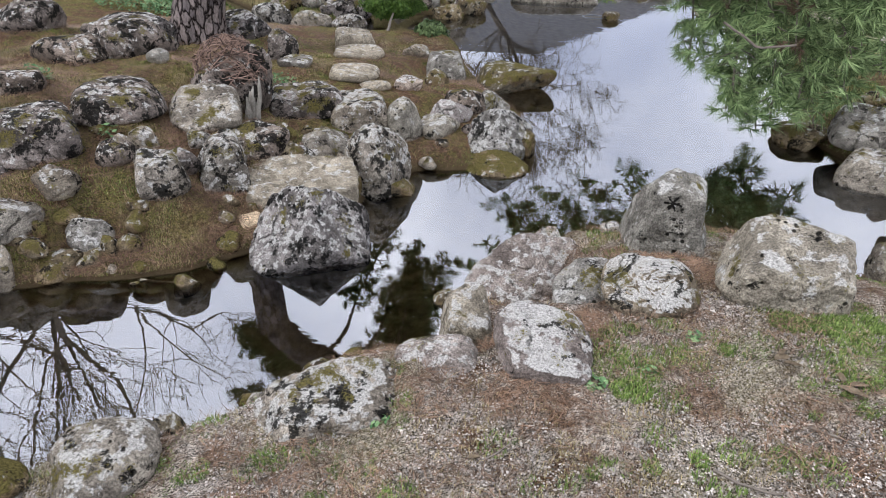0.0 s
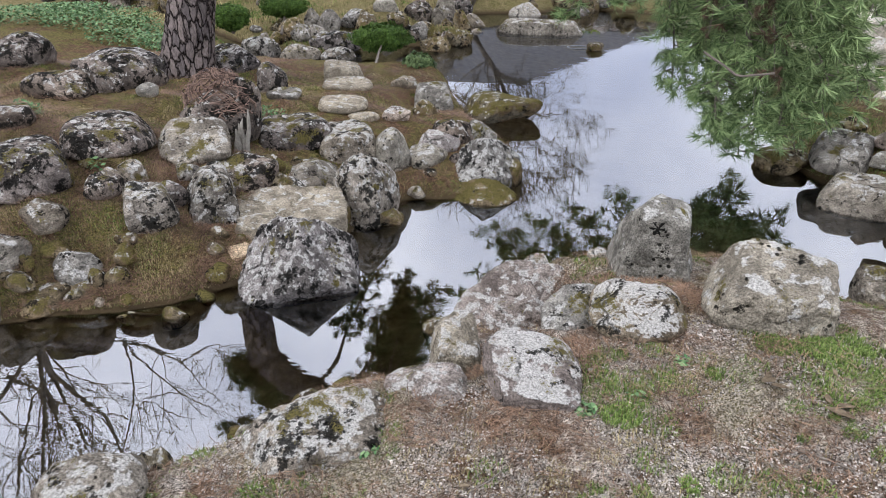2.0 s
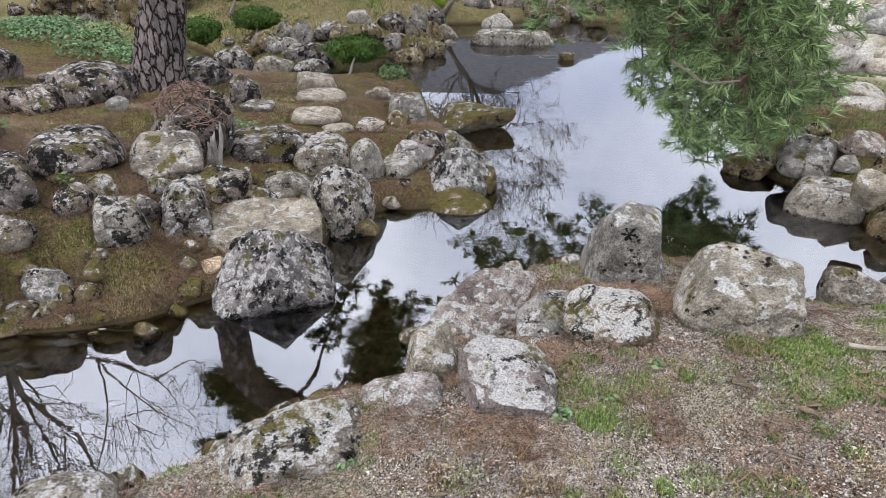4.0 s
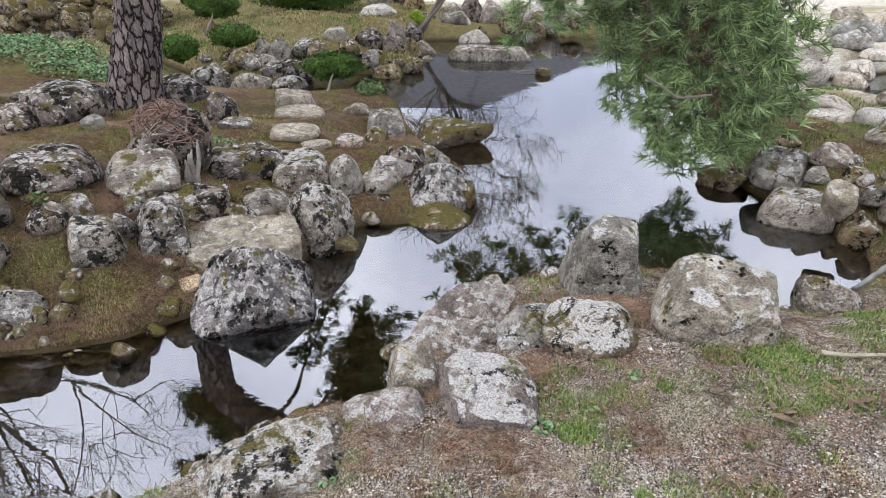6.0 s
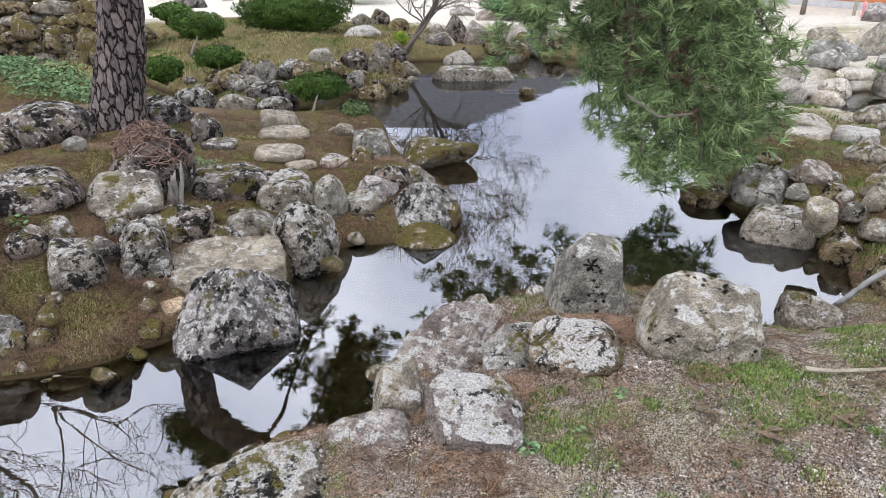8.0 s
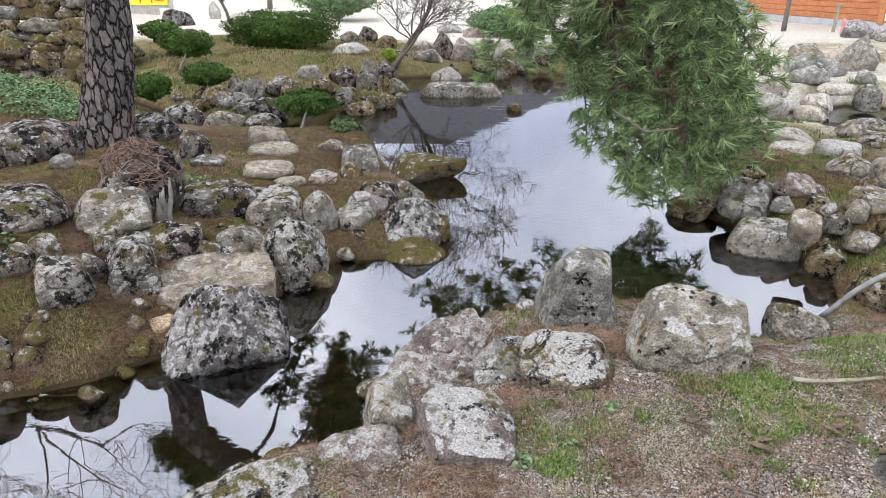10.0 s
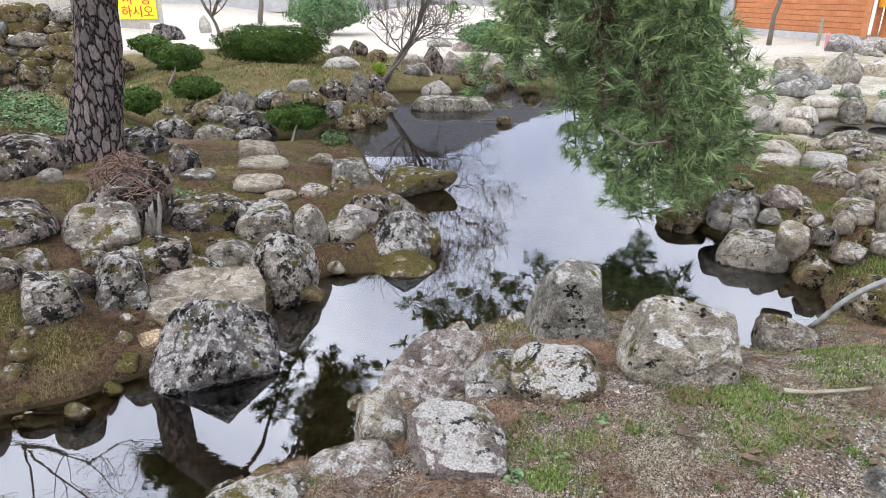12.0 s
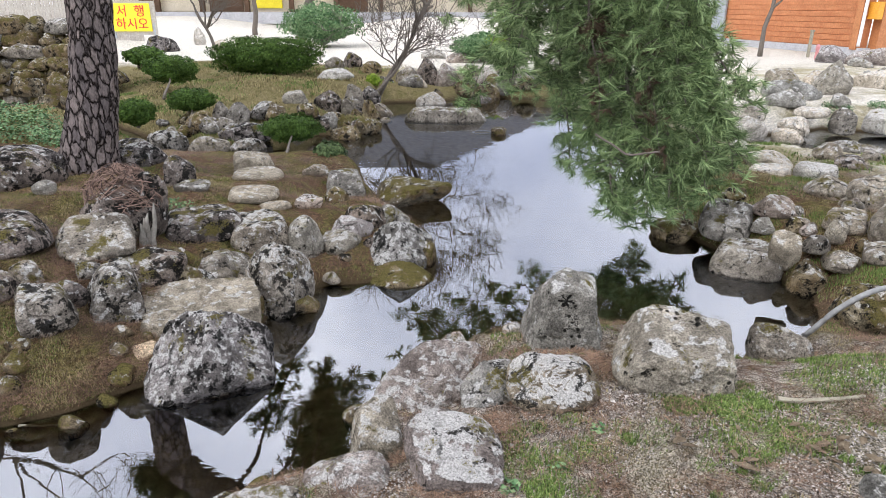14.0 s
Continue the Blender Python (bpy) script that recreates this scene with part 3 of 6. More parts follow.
# ---- stones ----
# planes that square a stone: (normal, distance from its middle)
CUTS = {
    "peak": [(-0.95, -0.2, 0.3, 0.52), (1, -0.1, 0.14, 0.54), (0.02, -1, 0.25, 0.5), (0, 1, 0.2, 0.55), (0.0, -0.25, 1, 0.74), (-0.6, -0.3, 0.75, 0.74), (0.6, -0.3, 0.75, 0.78)],
    "dome": [(-1, -0.1, 0.3, 0.72), (1, 0, 0.02, 0.74), (0.1, -1, 0.12, 0.68), (0, 1, 0.1, 0.75), (0.04, -0.36, 1, 0.54), (0.45, -0.45, 0.8, 0.74), (-0.5, -0.3, 0.75, 0.72), (0.6, -0.8, 0.1, 0.8)],
    "ramp": [(-1, -0.25, 0.22, 0.74), (0.9, -0.2, 0.55, 0.66), (0, -1, 0.02, 0.74), (0, 1, 0.2, 0.75), (0.2, -0.42, 1, 0.42), (-0.5, -0.3, 0.8, 0.6)],
    "whale": [(-0.75, -0.4, 0.8, 0.42), (0.25, -0.8, 0.8, 0.5), (0, 1, 0.3, 0.78), (1, 0, 0.4, 0.78), (0.05, -0.15, 1, 0.56), (-0.2, -0.9, 0.3, 0.72)],
    "tent": [(-0.72, -0.6, 0.72, 0.46), (0.72, -0.62, 0.62, 0.46), (0.12, 0.1, 1, 0.74), (-0.2, -1, 0.5, 0.56), (0.3, -1, -0.35, 0.7), (0, 1, 0.4, 0.6), (1, -0.1, -0.1, 0.78), (-1, 0, 0.1, 0.8)],
    "point": [(0.55, -0.85, 0.15, 0.5), (0.5, 0.85, 0.1, 0.55), (-1, -0.1, 0.1, 0.72), (0.02, -0.12, 1, 0.3), (0.6, -0.7, -0.5, 0.5), (-0.4, -0.8, 0.4, 0.62)],
    "box": [(-1, 0, 0.12, 0.7), (1, 0, 0.15, 0.7), (0, -1, 0.12, 0.7), (0, 1, 0.1, 0.75), (0.05, -0.12, 1, 0.58), (-0.7, -0.3, 0.75, 0.82), (0.75, -0.2, 0.6, 0.84)],
    "tomb": [(-1, -0.1, 0.28, 0.5), (1, 0, 0.12, 0.5), (0.05, -1, 0.18, 0.5), (0, 1, 0.1, 0.55), (0.12, -0.25, 1, 0.82), (-0.75, -0.2, 0.8, 0.72)],
    "slope": [(-1, -0.3, 0.3, 0.72), (1, -0.2, 0.12, 0.74), (0.1, -1, 0.05, 0.78), (0, 1, 0.1, 0.8), (-0.15, -0.72, 1, 0.36), (0.5, -0.7, 0.5, 0.74)],
    "plate": [(-1, 0, 0.1, 0.8), (1, 0, 0.1, 0.8), (-0.4, -1, 0.1, 0.72), (0.5, -0.9, 0.1, 0.74), (0, 1, 0.1, 0.8), (0.03, -0.2, 1, 0.3)],
}


def rock_shape(w, d, h, seed, taper=0.8, lean=0.0, level=4, edge=18.0, flat_top=0.0, form=None):
    """A boulder: a rounded lump cut by random planes, tapered upward, leant, roughened and fitted to its size."""
    rnd = random.Random(seed)
    bm = bmesh.new()
    bmesh.ops.create_icosphere(bm, subdivisions=level, radius=1.0)
    co = np.array([v.co[:] for v in bm.verts])
    grow = np.ones(len(co))
    cuts = [(0, 0, -1, 0.7)] + [(a + rnd.gauss(0, 0.06), b + rnd.gauss(0, 0.06), c + rnd.gauss(0, 0.06), q) for a, b, c, q in CUTS.get(form, [])]
    for k in range(4 if form else 11):
        a, e = rnd.uniform(0, 6.283), rnd.uniform(-0.3, 1.25)
        cuts.append((math.cos(a) * math.cos(e), math.sin(a) * math.cos(e), math.sin(e), rnd.uniform(0.56, 0.88) + (0.16 if form else 0)))
    if flat_top:
        cuts.append((rnd.uniform(-0.15, 0.15), rnd.uniform(-0.3, 0.05), 1.0, 1.0 - flat_top))
    for px, py, pz, ph in cuts:
        ln = math.sqrt(px * px + py * py + pz * pz)
        k = np.maximum((co @ np.array([px, py, pz])) / ln, 0) / ph
        grow += k ** edge
    co = co * (grow ** (-1 / edge))[:, None]
    size = np.array([w, d, h])

    def fit():
        lo, hi = co.min(0), co.max(0)
        return (co - (lo + hi) / 2 * [1, 1, 0] - lo * [0, 0, 1]) / (hi - lo)

    co = fit()
    up = co[:, 2:3]
    k = 1 + (taper - 1) * up
    co = co * np.concatenate([k, 0.5 + 0.5 * k, np.ones_like(k)], 1)
    co[:, 0] += lean * up[:, 0]
    co = fit() * size
    off = Vector((seed * 1.7, seed * 0.37, seed * 0.11))
    s = (w + d + h) / 3
    for i, v in enumerate(bm.verts):
        p = Vector(co[i])
        c = p - Vector((0, 0, h * 0.45))
        n = c.normalized() if c.length > 1e-6 else Vector((0, 0, 1))
        q = p / s
        amp = 0.06 * noise.noise(q * 1.9 + off) + 0.022 * noise.noise(q * 6.5 + off) + 0.012 * noise.noise(q * 15 + off)
        ridge = abs(noise.noise(q * 4.1 - off))
        amp -= 0.02 * max(0.0, 0.09 - ridge) / 0.09
        amp += 0.009 * noise.noise(q * 31 + off) - 0.008 * max(0.0, 0.1 - abs(noise.noise(q * 10.5 + off))) / 0.1
        co[i] = p + n * (amp * s)
    co = fit() * size
    for v, c in zip(bm.verts, co):
        v.co = c
    return bm


def rock(x, y, z, w, d, h, rz, stone, seed, label, taper=0.93, lean=0.0, level=4, flat_top=0.0, edge=11.0, sink=0.2, rx=0.0, ry=0.0, form=None, name="boulder", group="pond stones"):
    """One stone standing in the ground; its height is counted from where it leaves the ground."""
    total = h / (1 - sink)
    ob = part(name, rock_shape(w, d, total, seed, taper, lean, level, edge, flat_top, form), STONES[stone])
    ob.matrix_world = pose(x, y, z - total * sink, rx, ry, rz)
    return tagged(ob, label, "rock", group)


rock(-4.552, 5.320, 0.700, 0.593, 0.617, 0.267, 40.5, "dark", 12, "dark grey weathered boulder on the needle-strewn mound")
rock(-3.738, 5.574, 0.560, 0.780, 0.811, 0.232, 33.7, "dark", 13, "dark grey boulder beside the pine trunk", lean=0.1)
rock(-3.732, 4.703, 0.607, 0.581, 0.534, 0.178, 38.3, "dark", 14, "low dark brownish stone lying in thin grass", flat_top=0.2)
rock(-3.471, 3.713, 0.672, 0.432, 0.398, 0.130, 43.0, "dark", 15, "low dark stone with purple-grey weathering")
rock(-2.740, 3.734, 0.560, 0.577, 0.598, 0.170, 36.1, "dark", 16, "dark boulder crusted with pale lichen on the mound", taper=0.9, level=6, form="box")
rock(-2.919, 3.193, 0.496, 0.447, 0.465, 0.236, 42.3, "dark", 17, "large dark brown boulder in the bank", taper=0.95, level=6, form="box")
rock(-3.094, 3.056, 0.400, 0.300, 0.313, 0.171, 45.3, "dark", 18, "dark boulder with grey lichen in the bank", level=6)
rock(-2.701, 2.982, 0.336, 0.262, 0.273, 0.145, 42.1, "mid", 19, "small knobbly stone with bluish lichen", level=6)
rock(-2.465, 3.242, 0.448, 0.256, 0.267, 0.128, 37.1, "dark", 20, "small dark stone with grey lichen spots")
rock(-2.153, 3.154, 0.336, 0.292, 0.304, 0.206, 34.1, "lichen", 21, "whitish lichen-covered stone in the needle bank", taper=0.9, level=6, form="box")
rock(-2.245, 3.924, 0.462, 0.477, 0.496, 0.203, 29.5, "mid", 22, "bluish grey rounded boulder on the bank", taper=0.95, level=6, form="slope")
rock(-1.965, 3.473, 0.192, 0.359, 0.329, 0.329, 29.2, "lichen", 23, "upright black and white lichened stone", taper=0.9, level=6, form="tomb")
rock(-1.900, 3.895, 0.301, 0.451, 0.469, 0.177, 25.7, "dark", 24, "black-streaked boulder behind the upright stone", level=6)
rock(-2.872, 2.742, 0.216, 0.387, 0.403, 0.166, 46.3, "mid", 25, "rounded grey boulder stacked at the water's edge", level=6)
rock(-2.792, 2.497, 0.000, 0.177, 0.185, 0.218, 48.2, "mid", 26, "grey rounded stone at the waterline", level=6)
rock(-2.470, 2.850, 0.064, 0.256, 0.267, 0.190, 40.8, "mid", 27, "small grey rounded stone in dry grass", level=6)
rock(-2.569, 2.704, 0.020, 0.266, 0.277, 0.100, 43.5, "mossy", 28, "low moss-grown stone at the waterline", level=6)
rock(-2.244, 2.954, 0.096, 0.166, 0.173, 0.078, 37.0, "ochre", 29, "small brown stone half buried in moss")
rock(-2.093, 2.972, 0.096, 0.142, 0.148, 0.066, 34.9, "mid", 30, "small grey stone half buried in moss")
rock(-1.298, 3.134, -0.010, 0.700, 0.560, 0.385, 14.0, "streaked", 31, "pointed pitted boulder with moss standing in the water", taper=0.55, lean=0.02, level=6, edge=26, sink=0.14, form="tent")
rock(-1.502, 3.602, 0.106, 0.730, 0.558, 0.166, 22.3, "slab", 32, "broad flat grey stepping slab on the shore", level=6, edge=22, sink=0.3, rx=8, form="plate")
rock(-1.116, 4.053, 0.020, 0.475, 0.437, 0.438, 14.9, "lichen", 33, "round pale boulder with black lichen at the shore", taper=0.95, level=6, edge=6)
rock(-0.984, 4.025, 0.000, 0.268, 0.279, 0.126, 13.3, "mossy", 34, "small moss-covered stone at the waterline")
rock(-1.397, 4.065, 0.113, 0.146, 0.153, 0.051, 18.6, "mid", 35, "small pale pebble stone on the shore")
rock(-1.562, 4.251, 0.168, 0.421, 0.438, 0.153, 19.8, "mid", 36, "low grey wedge-shaped stone", taper=0.7, level=6)
rock(-1.825, 4.675, 0.307, 0.601, 0.397, 0.186, 21.0, "dark", 37, "long dark flat-topped stone edging the bank", level=5, form="box")
rock(-1.433, 4.752, 0.179, 0.461, 0.480, 0.248, 16.4, "lichen", 38, "pitted pale stone with black holes", level=5, edge=20, form="box")
rock(-1.059, 4.680, 0.110, 0.290, 0.250, 0.340, 12.3, "pale", 239, "smooth egg-shaped grey stone", taper=1.0, level=5, edge=4)
rock(-0.827, 4.829, 0.130, 0.362, 0.378, 0.129, 9.3, "pale", 40, "small angular grey stone", level=4)
rock(-0.763, 5.127, 0.170, 0.358, 0.374, 0.133, 8.0, "pink", 41, "pale pinkish stone on the point")
rock(-0.671, 5.342, 0.170, 0.359, 0.375, 0.176, 6.7, "dark", 42, "black fractured stone on the point", edge=22)
rock(-0.499, 5.580, 0.080, 0.391, 0.407, 0.185, 4.7, "mid", 43, "grey stone on the point")
rock(-0.361, 4.805, 0.030, 0.497, 0.414, 0.316, 3.7, "lichen", 44, "pale stone with black lichen at the tip", taper=0.8, level=5, edge=14, form="tent")
rock(-0.155, 4.854, 0.000, 0.201, 0.210, 0.187, 1.3, "mossy", 45, "dark moss-capped stone in the water")
rock(-0.352, 4.523, -0.020, 0.542, 0.388, 0.128, 3.8, "mossy", 46, "flat moss-covered stone in the water", taper=0.75, level=6, edge=7, form="whale")
rock(-0.310, 6.548, 0.030, 0.820, 0.560, 0.200, 2.5, "mossy", 47, "moss-topped flat stone jutting into the pond", taper=0.9, lean=0.08, level=5, edge=14, form="point")
rock(-1.002, 6.436, 0.120, 0.416, 0.429, 0.241, 8.5, "mid", 48, "dark cube-like stone on the shore", taper=0.9, edge=22, form="box")
rock(-1.011, 5.957, 0.200, 0.239, 0.247, 0.130, 9.3, "ochre", 49, "small ochre stone with yellow moss")
rock(-1.664, 5.471, 0.360, 0.447, 0.409, 0.076, 16.6, "slab", 50, "flat grey stepping stone set in the ground", form="plate")
rock(-1.438, 5.307, 0.320, 0.270, 0.220, 0.050, 14.8, "slab", 51, "small flat stone set in the ground", flat_top=0.5)
rock(-2.201, 5.480, 0.420, 0.313, 0.254, 0.085, 21.6, "mid", 52, "low flat stone among needles", flat_top=0.4)
rock(-1.190, 5.484, 0.280, 0.255, 0.208, 0.091, 11.9, "pink", 53, "flat pinkish stepping stone", flat_top=0.4)
rock(-2.027, 6.775, 0.280, 0.433, 0.346, 0.208, 16.4, "slab", 54, "square-cut pale grey stone by the channel", taper=0.95, edge=22, form="box")
rock(-1.845, 6.269, 0.340, 0.507, 0.406, 0.069, 16.1, "slab", 55, "flat grey stepping stone by the channel", form="plate")
rock(-1.393, 6.888, 0.200, 0.301, 0.241, 0.128, 11.1, "mid", 56, "low grey stone by the channel", flat_top=0.3)
rock(-3.054, 6.399, 0.460, 0.528, 0.545, 0.233, 25.5, "dark", 57, "dark brown boulder beside the pine trunk", level=5)
rock(-2.416, 5.776, 0.400, 0.290, 0.300, 0.274, 22.7, "dark", 58, "dark angular stone beside the root stump", level=4)
rock(-2.933, 4.589, 0.652, 0.168, 0.137, 0.090, 32.6, "slab", 59, "small pale stone in dry grass", flat_top=0.3)
rock(-3.990, 9.241, 0.000, 0.595, 0.476, 0.284, 23.4, "lichen", 60, "white-topped stone edging the back channel")
rock(-3.335, 9.098, 0.000, 0.584, 0.467, 0.216, 20.1, "mid", 61, "brown rounded stone edging the back channel")
rock(-2.792, 9.150, 0.000, 0.505, 0.404, 0.167, 17.0, "lichen", 62, "dark stone with white lichen edging the channel")
rock(-2.994, 9.711, 0.050, 0.769, 0.615, 0.263, 17.1, "dark", 63, "dark angular stone above the channel")
rock(-3.205, 10.144, 0.200, 0.389, 0.311, 0.343, 17.5, "mid", 64, "cube-like grey stone above the channel", edge=22)
rock(-3.495, 10.231, 0.300, 0.269, 0.215, 0.230, 18.9, "mid", 65, "small grey square stone above the channel")
rock(-2.819, 10.334, 0.300, 0.537, 0.430, 0.236, 15.3, "lichen", 66, "pale stone with dark patches")
rock(-2.447, 10.840, 0.450, 0.419, 0.336, 0.181, 12.7, "slab", 67, "low pale stone in the lawn", flat_top=0.3)
rock(-2.284, 10.626, 0.120, 0.426, 0.341, 0.268, 12.1, "ochre", 68, "mossy ochre stone of the rockery")
rock(-2.034, 11.431, 0.200, 0.517, 0.414, 0.361, 10.1, "dark", 69, "dark fractured stone of the rockery", edge=20)
rock(-1.555, 11.429, 0.150, 0.472, 0.378, 0.526, 7.7, "mid", 70, "tall grey stone of the rockery", taper=0.6)
rock(-1.745, 10.719, 0.050, 0.435, 0.348, 0.252, 9.2, "ochre", 71, "brown stone of the rockery")
rock(-1.272, 11.350, 0.030, 0.354, 0.283, 0.388, 6.4, "ochre", 72, "yellowish mossy stone at the point", taper=0.8)
rock(-1.232, 10.512, 0.000, 0.476, 0.381, 0.244, 6.7, "ochre", 73, "low mossy stone at the waterline")
rock(-1.528, 10.094, 0.000, 0.483, 0.386, 0.189, 8.6, "ochre", 74, "low brown stone at the waterline")
rock(-2.257, 13.885, 0.500, 0.794, 0.635, 0.223, 9.2, "sand", 75, "pale stone in the lawn", flat_top=0.2)
rock(-2.453, 15.146, 0.600, 0.468, 0.375, 0.257, 9.2, "mid", 76, "grey stone by the clipped hedge")
rock(-2.200, 16.260, 0.500, 0.464, 0.371, 0.382, 7.7, "dark", 77, "dark grey stone by the hedge")
rock(-1.694, 15.740, 0.420, 0.479, 0.383, 0.293, 6.1, "ochre", 78, "mossy stone by the hedge")
rock(0.052, 11.727, 0.000, 1.500, 0.400, 0.230, -0.3, "mid", 79, "long pale log-shaped stone lying in the pond", taper=0.9, level=5, edge=16, sink=0.25, form="box")
rock(0.888, 10.350, 0.000, 0.254, 0.203, 0.111, -4.9, "mossy", 80, "small moss-topped stone standing in the pond", flat_top=0.4)
rock(2.388, 5.163, 0.160, 0.444, 0.458, 0.249, -24.8, "mid", 81, "grey lichened boulder leaning on the bank", taper=0.9, level=5, form="slope")
rock(2.747, 5.142, 0.340, 0.361, 0.374, 0.159, -28.1, "pink", 82, "purplish pink rounded stone on the bank", level=5)
rock(2.388, 4.697, 0.000, 0.542, 0.420, 0.230, -26.9, "mid", 83, "long low rounded stone at the waterline", taper=0.85, level=5, form="box")
rock(2.454, 4.323, 0.280, 0.219, 0.197, 0.156, -29.6, "slab", 84, "tilted triangular grey plate of stone", edge=22, rx=18, form="plate")
rock(2.750, 4.469, 0.260, 0.211, 0.218, 0.113, -31.6, "mid", 85, "rounded grey stone on the bank")
rock(2.660, 4.312, 0.000, 0.274, 0.285, 0.220, -31.7, "ochre", 86, "ochre earth-coloured stone at the waterline", level=5)
rock(2.839, 4.269, 0.200, 0.262, 0.272, 0.109, -33.6, "mid", 87, "grey angular stone on the bank", edge=20)
rock(2.730, 3.746, 0.020, 0.417, 0.429, 0.272, -36.1, "ochre", 88, "large moss-covered boulder at the inlet", level=6)
rock(3.101, 4.725, 0.340, 0.305, 0.316, 0.132, -33.3, "mid", 89, "mid rectangular stone block on the bank", taper=0.95, level=5, edge=18, form="box")
rock(3.273, 4.434, 0.340, 0.320, 0.330, 0.345, -36.4, "mid", 90, "upright grey-green boulder with lichen", taper=0.7, level=5)
rock(3.617, 5.192, 0.380, 0.443, 0.458, 0.278, -34.9, "mid", 91, "tall pale weathered boulder on the bank", level=5)
rock(3.455, 5.607, 0.360, 0.394, 0.408, 0.168, -31.6, "mid", 92, "grey boulder with white lichen", flat_top=0.2)
rock(4.451, 6.874, 0.300, 0.364, 0.377, 0.129, -32.9, "dark", 93, "dark wet-looking stone by the side pond")
rock(2.110, 5.528, 0.000, 0.455, 0.469, 0.178, -20.9, "mossy", 94, "brown mossy stone under the pine bough", level=5)
rock(3.045, 4.146, 0.300, 0.259, 0.268, 0.115, -36.3, "mid", 95, "grey stone on the bank")
rock(3.939, 7.701, 0.080, 0.592, 0.612, 0.242, -27.1, "sand", 96, "pale rounded boulder by the side pond", level=5)
rock(3.833, 6.481, 0.300, 0.414, 0.331, 0.132, -30.6, "sand", 97, "flat sun-bleached stone on the strip", form="plate")
rock(3.486, 6.727, 0.250, 0.432, 0.345, 0.105, -27.4, "sand", 98, "flat sun-bleached stone in grass", form="plate")
rock(7.231, 14.149, 0.420, 0.706, 0.564, 0.289, -27.1, "pale", 99, "rounded grey stone in the dry yard")
rock(6.273, 11.895, 0.400, 0.991, 0.496, 0.311, -27.8, "pale", 100, "long pale boulder in the dry yard")
rock(5.753, 11.025, 0.380, 0.640, 0.384, 0.219, -27.6, "pale", 101, "low pale boulder in the dry yard")
rock(7.232, 12.421, 0.400, 0.807, 0.645, 0.611, -30.2, "pale", 102, "pointed pale boulder in the dry yard", taper=0.5, lean=0.2, edge=20)
rock(8.691, 13.240, 0.420, 0.921, 0.737, 0.327, -33.3, "sand", 103, "pale sandstone block in the yard", edge=22)
rock(4.724, 10.024, 0.000, 0.591, 0.473, 0.354, -25.2, "sand", 104, "pale boulder at the edge of the side pond")
rock(5.302, 9.894, 0.000, 0.462, 0.369, 0.196, -28.2, "sand", 105, "low dark-based stone by the side pond", flat_top=0.2)
rock(5.425, 10.004, 0.100, 0.463, 0.370, 0.249, -28.5, "sand", 106, "pale stone by the side pond", flat_top=0.3)
rock(4.817, 10.274, 0.300, 0.533, 0.427, 0.252, -25.1, "sand", 107, "pale flat stone by the side pond", flat_top=0.3)
rock(6.332, 10.269, 0.100, 0.398, 0.318, 0.347, -31.7, "mid", 108, "stone with weeds by the side pond")
rock(5.880, 10.388, 0.300, 0.549, 0.439, 0.126, -29.5, "sand", 109, "flat pale ledge stone", form="plate")
rock(7.018, 10.180, 0.100, 0.734, 0.588, 0.309, -34.6, "sand", 110, "pale ledge stone by the side pond", form="plate")
rock(10.489, 18.137, 0.500, 0.762, 0.609, 0.447, -30.0, "pink", 111, "reddish boulder before the timber house", edge=20)
rock(11.155, 17.456, 0.500, 1.230, 0.615, 0.430, -32.6, "pink", 112, "long reddish boulder before the timber house", edge=18)
rock(2.717, 12.887, 0.000, 0.492, 0.393, 0.389, -11.9, "sand", 113, "pale lichened stone at the far shore", taper=0.7)
rock(2.967, 12.679, 0.000, 0.300, 0.240, 0.520, -13.2, "pale", 114, "pale stone under the pine bough")
rock(-0.832, 15.687, 0.200, 0.602, 0.482, 0.391, 3.0, "mid", 115, "grey stone of the far shore edging")
rock(-0.376, 15.682, 0.200, 0.576, 0.461, 0.621, 1.4, "dark", 116, "dark stone of the far shore edging")
rock(0.086, 15.557, 0.150, 0.559, 0.447, 0.530, -0.3, "pink", 117, "brownish stone of the far shore edging")
rock(0.583, 15.649, 0.100, 0.536, 0.429, 0.573, -2.1, "mid", 118, "square grey stone of the far shore edging", edge=20)
rock(1.025, 15.673, 0.200, 0.508, 0.406, 0.394, -3.7, "sand", 119, "pale stone of the far shore edging")
rock(1.097, 15.714, 0.100, 0.698, 0.558, 0.233, -4.0, "sand", 120, "low pale stone of the far shore edging", flat_top=0.2)
rock(1.531, 15.975, 0.300, 0.569, 0.455, 0.347, -5.5, "mid", 121, "stone of the far shore edging")
rock(2.007, 15.510, 0.250, 0.630, 0.504, 0.335, -7.4, "sand", 122, "pale stone of the far shore edging")
rock(-1.363, 15.201, 0.100, 0.519, 0.415, 0.320, 5.1, "dark", 123, "dark stone of the far shore edging")
rock(-0.291, 20.207, 0.450, 0.766, 0.613, 0.290, 0.8, "sand", 124, "pale flat stone on the far bank", flat_top=0.2)
rock(0.495, 19.263, 0.400, 0.813, 0.651, 0.289, -1.5, "pink", 125, "flat stone on the far bank", flat_top=0.2)
rock(2.216, 15.358, 0.050, 0.587, 0.469, 0.295, -8.2, "sand", 126, "pale stone at the far shore")
rock(-8.626, 20.752, 0.600, 0.960, 0.768, 0.476, 22.6, "dark", 127, "dark boulder by the yellow sign")
rock(-8.664, 24.084, 0.600, 0.415, 0.332, 0.602, 19.8, "sand", 128, "small upright pale stone", taper=0.7)
